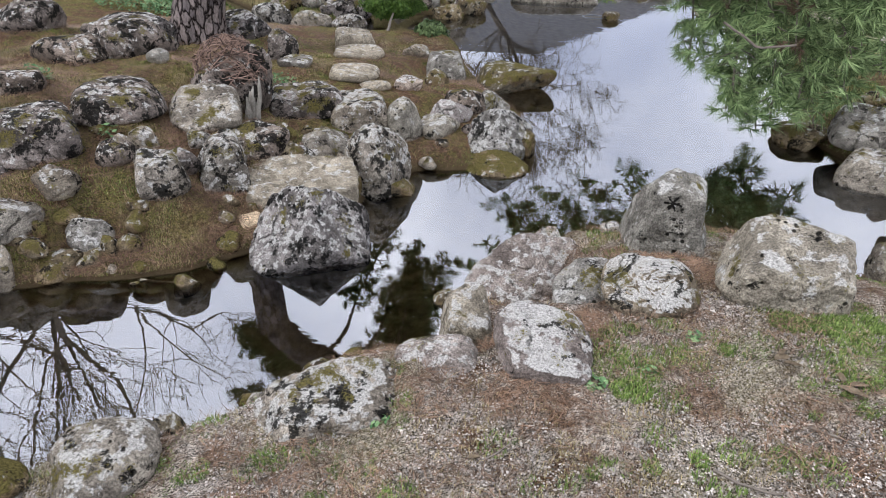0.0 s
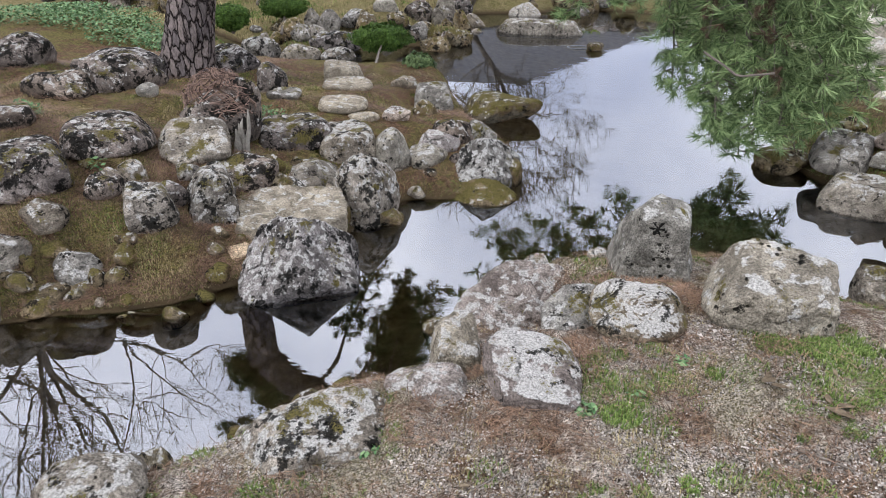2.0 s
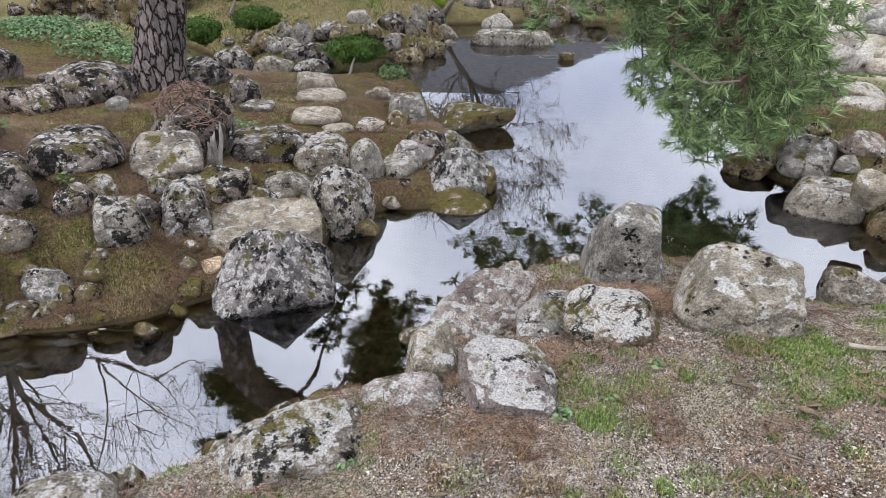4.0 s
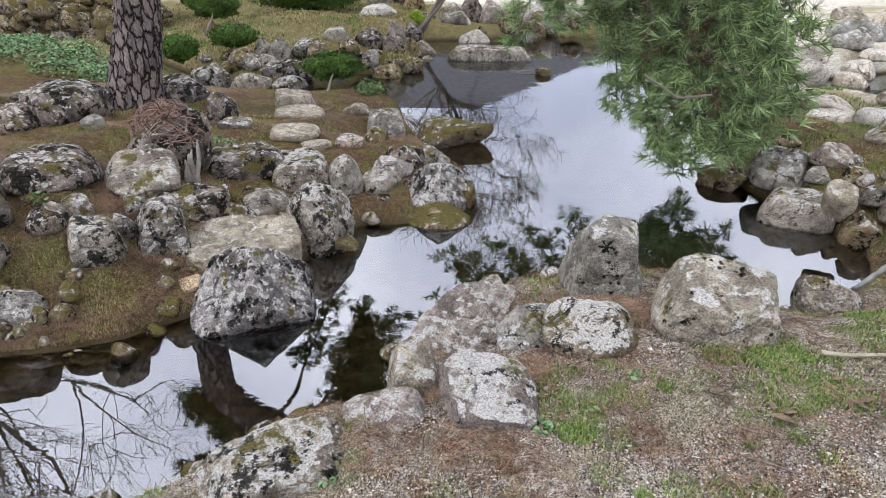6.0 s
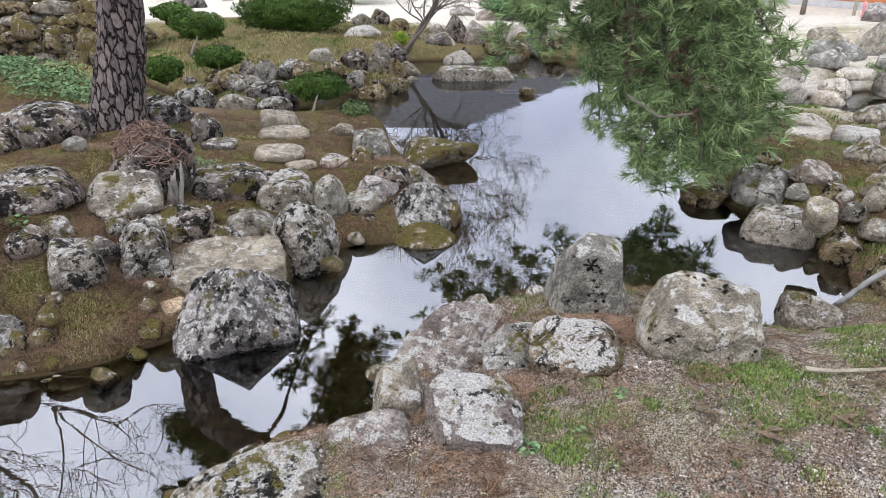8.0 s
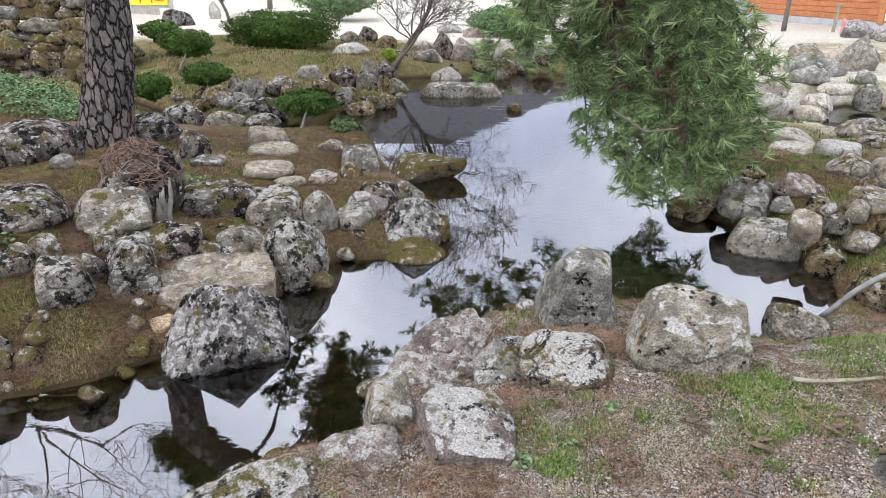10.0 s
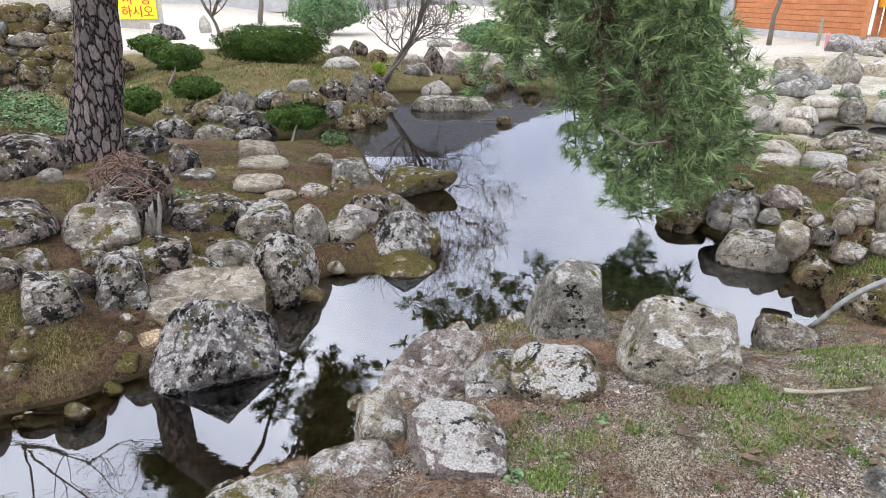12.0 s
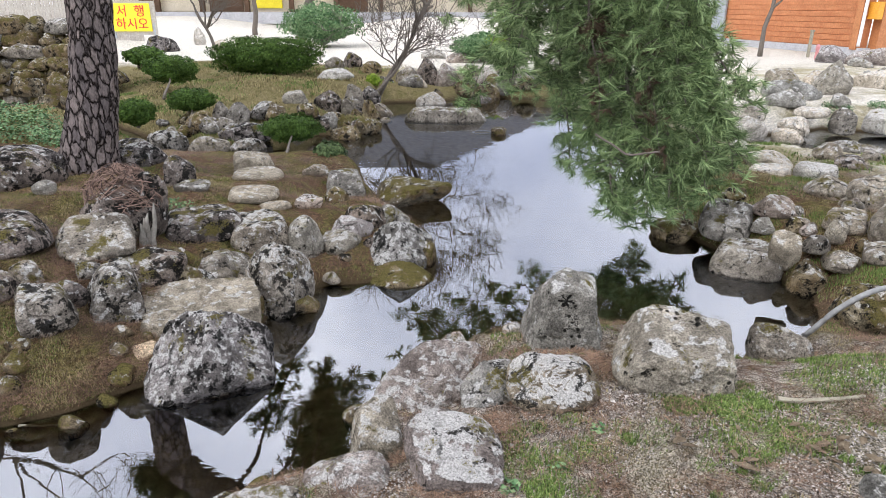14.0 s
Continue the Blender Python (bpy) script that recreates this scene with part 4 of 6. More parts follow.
rock(-6.988, 21.165, 0.600, 0.555, 0.444, 0.326, 18.3, "sand", 129, "pale rounded stone by the hedge")
rock(-3.447, 5.077, 0.586, 0.737, 0.482, 0.273, 34.2, "dark", 138, "long dark boulder beside the pine", level=5)
rock(0.610, 2.967, 0.260, 0.450, 0.330, 0.440, -11.9, "star", 139, "tall pointed pale boulder with a dark star-shaped hole", taper=0.8, lean=0.02, level=6, edge=26, sink=0.14, form="peak")
rock(0.985, 2.420, 0.450, 0.500, 0.440, 0.270, -16.0, "pale", 140, "big flat-topped pale granite boulder", taper=0.98, level=6, edge=26, sink=0.14, form="dome")
rock(0.462, 2.323, 0.440, 0.400, 0.360, 0.125, -8.0, "capped", 141, "lichened stone with a pale flat top", taper=0.75, level=6, edge=14, form="whale")
rock(0.045, 1.940, 0.385, 0.370, 0.400, 0.125, 6.0, "crust", 142, "grey stone with a white lichen crust on top", taper=0.95, level=6, edge=30, form="ramp")
rock(-0.010, 2.960, -0.020, 0.820, 0.430, 0.290, 36.0, "pink", 143, "broad sloping pinkish slab dipping to the water", taper=0.85, level=6, edge=14, form="whale")
rock(-0.285, 2.330, 0.020, 0.270, 0.330, 0.310, 10.0, "pale", 144, "pale stone face at the waterline", taper=0.85, level=6, edge=20, form="box")
rock(-0.360, 1.960, 0.270, 0.330, 0.260, 0.075, 10.4, "pink", 145, "low pale stone sunk in the bank", level=6, edge=14, form="whale")
rock(-0.683, 1.700, 0.220, 0.600, 0.330, 0.140, 24.0, "lichen", 146, "black and white lichened boulder with moss on the bank", taper=0.7, lean=0.06, level=6, edge=10, form="ramp")
rock(-1.331, 1.306, 0.240, 0.352, 0.360, 0.130, 45.4, "mid", 147, "pale rounded boulder at the water's edge", taper=0.8, level=6, flat_top=0.2)
rock(-1.678, 1.203, 0.200, 0.197, 0.203, 0.077, 54.6, "mossy", 148, "dark moss-topped stone at the water's edge", level=6)
rock(0.235, 2.440, 0.300, 0.330, 0.300, 0.170, 20.0, "mid", 149, "brown stone between slab and boulders", level=6, edge=12, form="whale")
rock(-0.031, 2.174, 0.300, 0.207, 0.213, 0.088, -0.4, "mid", 150, "small grey stone among dry grass", level=6)
rock(1.930, 3.260, 0.040, 0.360, 0.280, 0.210, -30.5, "mid", 151, "dark-footed stone at the inlet", level=6, edge=9, taper=0.9)
rock(1.375, 1.612, 0.500, 0.132, 0.106, 0.097, -40.5, "pale", 152, "pale stone sunk in the grass", level=6)
rock(-1.715, 3.215, 0.085, 0.200, 0.130, 0.045, 20.0, "cream", 153, "pale cream freshly split flat stone", taper=0.95, level=4, edge=24, sink=0.2, rx=22, ry=-8, form="plate")


# ---- rubble: smaller stones that close the rows between the large ones ----
def rubble(seed, line, n, spread, low, high, stones, label, lift=0.0):
    """Stones strewn along a line of the plan."""
    rn = random.Random(seed)
    for k in range(n):
        t = rn.random() * (len(line) - 1)
        i = min(int(t), len(line) - 2)
        (ax, ay), (bx, by) = line[i], line[i + 1]
        x = ax + (bx - ax) * (t - i) + rn.gauss(0, spread)
        y = ay + (by - ay) * (t - i) + rn.gauss(0, spread)
        z = max(ground_z(x, y), -0.05)
        w = rn.uniform(low, high)
        rock(x, y, z + lift * rn.random(), w, w * rn.uniform(0.6, 0.9), w * rn.uniform(0.35, 0.7), rn.uniform(-40, 40), rn.choice(stones), seed * 100 + k, label,
             taper=rn.uniform(0.6, 0.95), level=3 if y > 9 else 4, edge=rn.choice([8, 12, 16]), name="stone", group="rubble stones")


rubble(31, [(-1.1, 14.3), (0.3, 14.8), (1.3, 15.2), (2.4, 14.8), (3.0, 13.8)], 34, 0.4, 0.25, 0.7, ["sand", "mid", "pink", "ochre"], "small weathered stone of the far shore edging")
rubble(32, [(-4.4, 10.3), (-3.2, 9.6), (-2.2, 10.6), (-1.3, 10.6), (-1.4, 12.5)], 34, 0.25, 0.18, 0.5, ["ochre", "mid", "dark", "lichen"], "small stone of the mossy rockery")
rubble(33, [(-10, 13.2), (-8.6, 13.8), (-7.2, 14.2)], 56, 0.4, 0.3, 0.75, ["ochre", "mossy", "dark"], "brown mossy stone of the high rockery", 0.55)
rubble(34, [(4.4, 10.7), (6.3, 11.5), (8.5, 11.3)], 12, 0.35, 0.15, 0.4, ["sand", "sand", "pale"], "sun-bleached stone by the side pond")
rubble(35, [(3.0, 8.6), (4.6, 8.3), (5.6, 7.4)], 12, 0.3, 0.15, 0.4, ["sand", "mid"], "flat pale stone on the strip")
rubble(36, [(2.6, 5.6), (3.3, 4.9), (3.6, 4.2)], 16, 0.3, 0.1, 0.25, ["mid", "dark", "ochre"], "small brown stone on the bank")
rubble(37, [(-3.0, 2.5), (-2.45, 2.68), (-2.0, 2.85), (-1.7, 3.1), (-1.5, 3.5), (-1.25, 4.1), (-0.7, 4.6)], 44, 0.1, 0.05, 0.19, ["mid", "mossy", "mossy", "ochre"], "small stone between the boulders")
rubble(39, [(-1.95, 1.3), (-1.5, 1.5), (-1.2, 1.66), (-1.0, 1.85), (-0.75, 2.08), (-0.45, 2.25)], 22, 0.04, 0.07, 0.2, ["mid", "mossy", "pale", "ochre"], "small stone edging the near bank")
rubble(40, [(-0.35, 2.6), (-0.1, 3.0), (0.3, 3.2), (0.75, 3.1)], 14, 0.1, 0.07, 0.18, ["mid", "ochre", "pink"], "small stone among dry grass on the near bank")
rubble(38, [(6, 14), (9, 15.5), (12, 16.5)], 14, 0.9, 0.15, 0.5, ["sand", "pale"], "pale boulder in the dry yard")


def rockery_wall():
    """Courses of mossy ledge stones stacked on one another, each set back a little."""
    rn = random.Random(88)
    for k in range(7):
        x = -10.2 + rn.uniform(0, 0.3)
        while x < -7.35 - 0.07 * k:
            w = rn.uniform(0.3, 1.05)
            y = 13.4 + 0.1 * k - max(0.0, x + 7.8) * 0.9 + rn.uniform(-0.06, 0.06)
            rock(x + w / 2, y, 0.02 + 0.235 * k, w * 1.06, rn.uniform(0.45, 0.65), rn.uniform(0.23, 0.36), rn.uniform(-18, 18), rn.choice(["ochre", "mossy", "ochre", "mid"]), 8800 + 40 * k + int(x * -3),
                 "brown mossy ledge stone of the high rockery", level=3, edge=rn.choice([14, 20, 26]), form=rn.choice(["box", "ramp", "whale", None]), name="stone", group="rockery stones")
            x += w * 0.93


rockery_wall()
rubble(41, [(-3.1, 3.3), (-2.4, 3.55), (-1.85, 3.75), (-1.5, 4.35), (-0.9, 4.95), (-0.5, 5.1)], 34, 0.13, 0.09, 0.22, ["lichen", "mid", "dark", "mossy"], "small lichened stone wedged between the boulders")
rubble(42, [(2.3, 4.9), (2.7, 4.5), (3.0, 4.3), (3.3, 4.9), (3.7, 5.6)], 18, 0.16, 0.1, 0.24, ["mid", "pale", "pink"], "small pale stone on the needle-strewn bank")


# ---- plants: helpers ----
def wander(start, end, n, sway, seed, sag=0.0):
    """A path from start to end with some sway, sagging in the middle."""
    a, b = Vector(start), Vector(end)
    out = []
    for i in range(n + 1):
        t = i / n
        k = math.sin(math.pi * t)
        w = noise.noise_vector(Vector((t * 2.3, seed * 3.7, 0))) * sway
        out.append(a.lerp(b, t) + w * min(1, 3 * t) + Vector((0, 0, -sag * k)))
    return out


def taper_radii(r0, r1, n):
    return [r0 + (r1 - r0) * (i / n) ** 0.8 for i in range(n + 1)]


def needle_tuft(pile, p, d, rnd, count=34, length=0.11, width=0.003, spread=0.75):
    """A brush of pine needles at the end of a shoot."""
    d = Vector(d).normalized()
    for k in range(count):
        v = (d + Vector((rnd.gauss(0, 1), rnd.gauss(0, 1), rnd.gauss(0, 1))) * spread * 0.6).normalized()
        ln = length * rnd.uniform(0.7, 1.15)
        base = Vector(p) - d * rnd.uniform(0, 0.07)
        s = v.orthogonal().normalized()
        s = (s * math.cos(k) + v.cross(s) * math.sin(k)) * width
        pile.add([base - s, base + s, base + v * ln], [(0, 1, 2)])


def pine_bough(wood, leaves, path, r0, rnd, side=0.45, tufts=26, droop=0.5, density=1.0, needle=0.11, first=0.08):
    """A limb along a path, with side shoots that end in needle tufts."""
    n = len(path) - 1
    wood.tube(path, taper_radii(r0, r0 * 0.25, n), 6)
    for k in range(int(tufts * density)):
        t = rnd.uniform(first, 1.0) * n
        i = min(int(t), n - 1)
        p = Vector(path[i]).lerp(Vector(path[i + 1]), t - i)
        a = rnd.uniform(0, 6.283)
        ln = side * rnd.uniform(0.35, 1.0) * (1.1 - 0.5 * t / n)
        q = p + Vector((math.cos(a) * ln, math.sin(a) * ln * 0.8, -droop * ln * rnd.uniform(0.1, 1.0)))
        mid = p.lerp(q, 0.5) + Vector((0, 0, 0.05 * ln))
        wood.tube([p, mid, q], [0.006, 0.005, 0.003], 4)
        shoots = 3 + int(rnd.random() * 3)
        for s in range(shoots):
            e = mid.lerp(q, s / max(1, shoots - 1)) + Vector((rnd.gauss(0, 0.05), rnd.gauss(0, 0.05), rnd.gauss(0, 0.04)))
            needle_tuft(leaves, e, (q - p).normalized() * 0.6 + Vector((rnd.gauss(0, 0.35), rnd.gauss(0, 0.35), -0.05 + rnd.gauss(0, 0.35))), rnd, length=needle)


def bare_branches(pile, start, way, length, radius, depth, rnd, up=0.15, floor=0.0):
    """A leafless limb that forks again and again."""
    n = 5
    path, d, p = [Vector(start)], Vector(way).normalized(), Vector(start)
    for i in range(n):
        d = (d + Vector((rnd.gauss(0, 0.22), rnd.gauss(0, 0.22), rnd.gauss(0, 0.16) + up * 0.3))).normalized()
        p = p + d * (length / n)
        path.append(p.copy())
    pile.tube(path, taper_radii(max(radius, floor), max(radius * 0.45, floor * 0.8), n), 6 if radius > 0.015 else 4)
    if depth == 0:
        return
    for k in range(4 if depth > 1 else 5):
        i = rnd.choice([2, 3, 4, 5])
        turn = Vector((rnd.gauss(0, 0.7), rnd.gauss(0, 0.7), rnd.gauss(0, 0.5) + up))
        bare_branches(pile, path[i], (d + turn), length * rnd.uniform(0.5, 0.8), radius * 0.48, depth - 1, rnd, up, floor)


def leaf_crown(pile, centre, size, count, rnd, leaf=0.03, shell=0.72, rough=0.3):
    """Many small leaves in a lumpy clipped form."""
    cx, cy, cz = centre
    off = rnd.uniform(0, 90)
    for k in range(count):
        v = Vector((rnd.gauss(0, 1), rnd.gauss(0, 1), rnd.gauss(0, 1))).normalized()
        r = shell + (1 - shell) * rnd.random() ** 0.5
        r *= 1 + rough * noise.noise(v * 2.2 + Vector((off, 0, 0))) + 0.5 * rough * noise.noise(v * 6 + Vector((off, 0, 0)))
        p = Vector((cx + v.x * r * size[0] / 2, cy + v.y * r * size[1] / 2, cz + v.z * r * size[2] / 2))
        n = (v + Vector((rnd.gauss(0, 0.5), rnd.gauss(0, 0.5), rnd.gauss(0, 0.5)))).normalized()
        a = n.orthogonal().normalized()
        b = n.cross(a)
        c, s = math.cos(k * 2.4), math.sin(k * 2.4)
        a, b = a * c + b * s, b * c - a * s
        ln = leaf * rnd.uniform(0.6, 1.2)
        pile.add([p - a * ln * 0.35, p + b * ln * 0.6, p + a * ln * 0.35 + n * ln * 0.2, p - b * ln * 0.6], [(0, 1, 2, 3)])


def thing(name, label, category, group="", at=(0, 0, 0)):
    ob = new(name)
    ob.location = at
    return tagged(ob, label, category, group)


def child(ob, parent):
    """Puts a mesh that was built in world places under its thing."""
    ob.parent = parent
    ob.matrix_parent_inverse = Matrix.Translation(parent.location).inverted()
    return ob


# ---- the tall pine on the mound ----
rnd = random.Random(5)
pine = thing("pine_tree", "tall pine with plated grey-brown bark on the mound", "tree", at=(-3.36, 5.98, 0.5))
trunk_path = [(-3.36, 5.97, 0.3), (-3.35, 5.96, 0.5), (-3.32, 5.96, 0.62), (-3.26, 5.96, 0.85), (-3.18, 5.97, 1.15), (-3.12, 5.98, 1.5), (-3.07, 5.98, 1.95), (-3.04, 5.97, 2.5), (-3.02, 5.95, 2.9), (-2.65, 5.9, 3.2), (-2.2, 5.88, 3.45), (-1.6, 5.8, 3.95), (-1.0, 5.6, 4.5)]
trunk_r = [0.36, 0.3, 0.255, 0.22, 0.2, 0.19, 0.182, 0.18, 0.185, 0.175, 0.165, 0.13, 0.07]
fine_path, fine_r = [], []
for i in range(len(trunk_path) - 1):
    for k in range(6):
        fine_path.append(Vector(trunk_path[i]).lerp(Vector(trunk_path[i + 1]), k / 6))
        fine_r.append(trunk_r[i] + (trunk_r[i + 1] - trunk_r[i]) * k / 6)
vs, fs = tube_data(fine_path, fine_r, 40)
vs = [v + (v - Vector((-3.18, 5.97, v.z))).normalized() * (0.022 * noise.noise(Vector((v.x * 9, v.y * 9, v.z * 4))) + 0.012 * noise.noise(v * 22)) for v in vs]
child(raw("trunk", vs, fs, BARK, smooth=True), pine)
wood, leaves = Pile(), Pile()
for (px, py, pz), (ex, ey, ez) in (
    ((-2.2, 5.88, 3.45), (-1.657, 8.362, 3.500)), ((-2.4, 5.9, 3.3), (-2.167, 8.849, 3.300)), ((-1.6, 5.8, 3.9), (-1.586, 8.201, 4.200)), ((-1.6, 5.8, 3.9), (-1.475, 8.214, 3.700)),
    ((-2.3, 5.9, 3.5), (-4.167, 7.194, 4.200)), ((-1.9, 5.8, 3.8), (-3.665, 7.669, 4.400)), ((-2.6, 5.9, 3.3), (-3.654, 6.633, 3.900)), ((-1.7, 5.8, 3.9), (-3.975, 6.397, 4.600)), ((-1.7, 5.8, 3.9), (-3.769, 6.823, 4.300)),
    ((-1.2, 5.7, 4.2), (-1.848, 8.196, 3.600)), ((-1.2, 5.7, 4.2), (-1.926, 7.703, 3.900)), ((-1.1, 5.7, 4.3), (-1.538, 7.480, 4.000)),
    ((-1.6, 5.8, 3.95), (-1.637, 8.400, 3.030)),
    ((-1.6, 5.8, 3.95), (-1.931, 8.400, 3.623)),
    ((-1.6, 5.8, 3.95), (-1.468, 8.400, 3.826)),
    ((-1.6, 5.8, 3.95), (-2.131, 8.400, 4.561)),
    ((-1.6, 5.8, 3.95), (-1.647, 8.400, 4.669)),
    ((-1.6, 5.8, 3.95), (-1.224, 8.400, 3.225)),
    ((-1.6, 5.8, 3.95), (-2.480, 8.400, 4.999)),
    ((-1.6, 5.8, 3.95), (-4.823, 8.400, 4.944)),
    ((-1.6, 5.8, 3.95), (-4.413, 8.400, 5.223))):
    pine_bough(wood, leaves, wander((px, py, pz), (ex, ey, ez), 8, 0.25, px * 7 + ez), 0.035, rnd, 0.42, 52, 0.3, first=0.45)
child(raw("limb_work", wood.v, wood.f, BARK), pine)
child(raw("crown", leaves.v, leaves.f, DARKNEEDLE), pine)

# ---- the pine whose boughs hang over the water ----
pine2 = thing("pine_tree", "pine with long green-needled boughs drooping over the pond", "tree", at=(5.6, 5.2, 0.4))
vs, fs = tube_data(wander((5.6, 5.2, 0.2), (4.6, 5.6, 5.0), 14, 0.15, 3), taper_radii(0.2, 0.08, 14), 14, 0.1)
child(raw("trunk", vs, fs, BARK, smooth=True), pine2)
wood, leaves = Pile(), Pile()
main = wander((5.100, 5.35, 2.7), (0.650, 5.5, 2.75), 12, 0.14, 8)
wood.tube(main, taper_radii(-0.160, 0.03, 12), 8)
for start, end, r0, tufts, side in (
    ((0.860, 5.4, 2.6), (1.045, 5.600, 1.033), 0.022, 17, 0.34), ((0.960, 5.4, 2.6), (1.345, 5.500, 0.457), 0.026, 26, 0.36), ((1.070, 5.4, 2.6), (1.535, 5.300, 0.235), 0.03, 30, 0.36),
    ((1.170, 5.3, 2.6), (1.717, 5.200, 0.442), 0.03, 34, 0.38), ((1.270, 5.2, 2.6), (1.930, 5.100, 0.661), 0.028, 30, 0.3), ((1.380, 5.2, 2.6), (2.001, 5.000, 1.089), 0.025, 24, 0.24),
    ((1.120, 5.7, 2.7), (1.571, 5.900, 1.035), 0.02, 32, 0.4), ((1.330, 5.6, 2.7), (1.810, 5.500, 1.238), 0.02, 32, 0.4), ((1.070, 5.2, 2.6), (1.162, 5.300, 1.527), 0.02, 26, 0.4),
    ((0.860, 5.6, 2.7), (0.893, 6.000, 1.471), 0.02, 16, 0.34), ((0.960, 5.5, 2.7), (1.104, 5.600, 1.457), 0.02, 24, 0.36), ((1.220, 5.4, 2.6), (1.604, 5.300, 0.850), 0.02, 30, 0.38), ((1.430, 5.0, 2.6), (2.035, 4.900, 0.890), 0.02, 16, 0.22), ((1.380, 5.2, 2.4), (1.838, 5.200, 1.233), 0.02, 24, 0.36),
    ((1.270, 5.1, 2.5), (1.732, 5.200, 1.662), 0.02, 26, 0.38), ((0.700, 5.5, 2.6), (0.310, 5.700, 1.250), 0.012, 14, 0.26), ((0.650, 5.5, 2.7), (0.100, 5.600, 1.780), 0.012, 14, 0.28), ((0.750, 5.5, 2.7), (0.470, 5.500, 1.560), 0.014, 20, 0.3), ((0.750, 5.5, 2.7), (0.580, 5.450, 1.330), 0.014, 16, 0.26), ((0.750, 5.5, 2.6), (0.724, 5.700, 1.723), 0.014, 12, 0.28),
    ((1.500, 5.0, 2.5), (2.013, 4.900, 0.757), 0.022, 24, 0.3), ((1.550, 5.0, 2.5), (2.132, 4.900, 0.956), 0.02, 20, 0.26), ((1.350, 5.2, 2.5), (1.852, 5.100, 0.398), 0.024, 26, 0.32), ((1.250, 5.3, 2.5), (1.675, 5.200, 0.217), 0.024, 24, 0.3), ((1.450, 5.0, 2.5), (2.036, 5.000, 0.594), 0.02, 18, 0.28),
    ((1.612, 5.10, 2.5), (2.239, 4.950, 0.688), 0.02, 22, 0.26),
    ((1.534, 5.15, 2.5), (2.130, 5.000, 0.486), 0.02, 22, 0.26),
    ((1.398, 5.25, 2.5), (1.942, 5.100, 0.258), 0.02, 22, 0.26),
    ((1.005, 5.55, 2.5), (1.396, 5.400, 0.260), 0.02, 22, 0.26),
    ((0.801, 5.65, 2.5), (1.113, 5.500, 0.667), 0.02, 22, 0.26),
    ((1.580, 5.05, 2.5), (2.195, 4.900, 1.248), 0.02, 22, 0.26),
    ((1.194, 5.45, 2.5), (1.658, 5.300, 0.111), 0.02, 22, 0.26)):
    pine_bough(wood, leaves, wander(start, end, 9, 0.14, start[0] * 5 + tufts), r0, rnd, side, tufts, 0.5, 1.9, 0.12)
# higher boughs, seen in the water only
for start, end in (((2.6, 5.5, 2.9), (2.435, 11.270, 3.000)), ((2.4, 5.5, 2.9), (0.725, 11.492, 3.100)), ((2.2, 5.5, 2.9), (0.172, 11.183, 3.200)), ((3.4, 5.5, 3.2), (3.326, 11.831, 3.000)),
                   ((1.7, 5.5, 2.8), (-0.451, 10.569, 3.200)), ((2.4, 5.5, 3.0), (1.742, 12.612, 3.200)), ((2.6, 5.5, 3.0), (3.967, 12.645, 2.700)), ((2.3, 5.5, 2.95), (-0.858, 10.500, 3.166)),
                   ((2.3, 5.5, 2.95), (-0.246, 10.500, 3.166)),
                   ((2.3, 5.5, 2.95), (0.466, 10.500, 2.997)),
                   ((2.3, 5.5, 2.95), (1.067, 10.500, 2.775)),
                   ((2.3, 5.5, 2.95), (0.677, 10.500, 3.393)),
                   ((2.3, 5.5, 2.95), (-0.880, 10.500, 4.036)),
                   ((2.3, 5.5, 2.95), (1.465, 10.500, 2.665)),
                   ((2.3, 5.5, 2.95), (2.921, 10.500, 2.665)),
                   ((2.3, 5.5, 2.95), (3.295, 10.500, 2.885)),
                   ((2.3, 5.5, 2.95), (-1.318, 10.500, 4.519)),
                   ((2.3, 5.5, 2.95), (0.061, 10.500, 3.566))):
    pine_bough(wood, leaves, wander(start, end, 8, 0.2, start[0] * 3), 0.03, rnd, 0.42, 46, 0.15, first=0.5)
# dry brown sprays and bare hanging twigs inside the bough
dry = Pile()
for start, end in (((1.100, 5.25, 2.3), (1.200, 5.15, 1.15)), ((1.500, 5.1, 2.2), (1.730, 5.02, 0.80))):
    pine_bough(wood, dry, wander(start, end, 9, 0.12, start[0] * 9), 0.014, rnd, 0.16, 14, 0.6, 1.0, 0.08)
wood.tube(wander((1.170, 4.95, 1.02), (1.610, 4.85, 0.92), 8, 0.05, 12, 0.09), [0.009] * 9, 6)
child(raw("dry_sprays", dry.v, dry.f, BROWNNEEDLE), pine2)
child(raw("limb_work", wood.v, wood.f, TWIG), pine2)
child(raw("crown", leaves.v, leaves.f, NEEDLE), pine2)

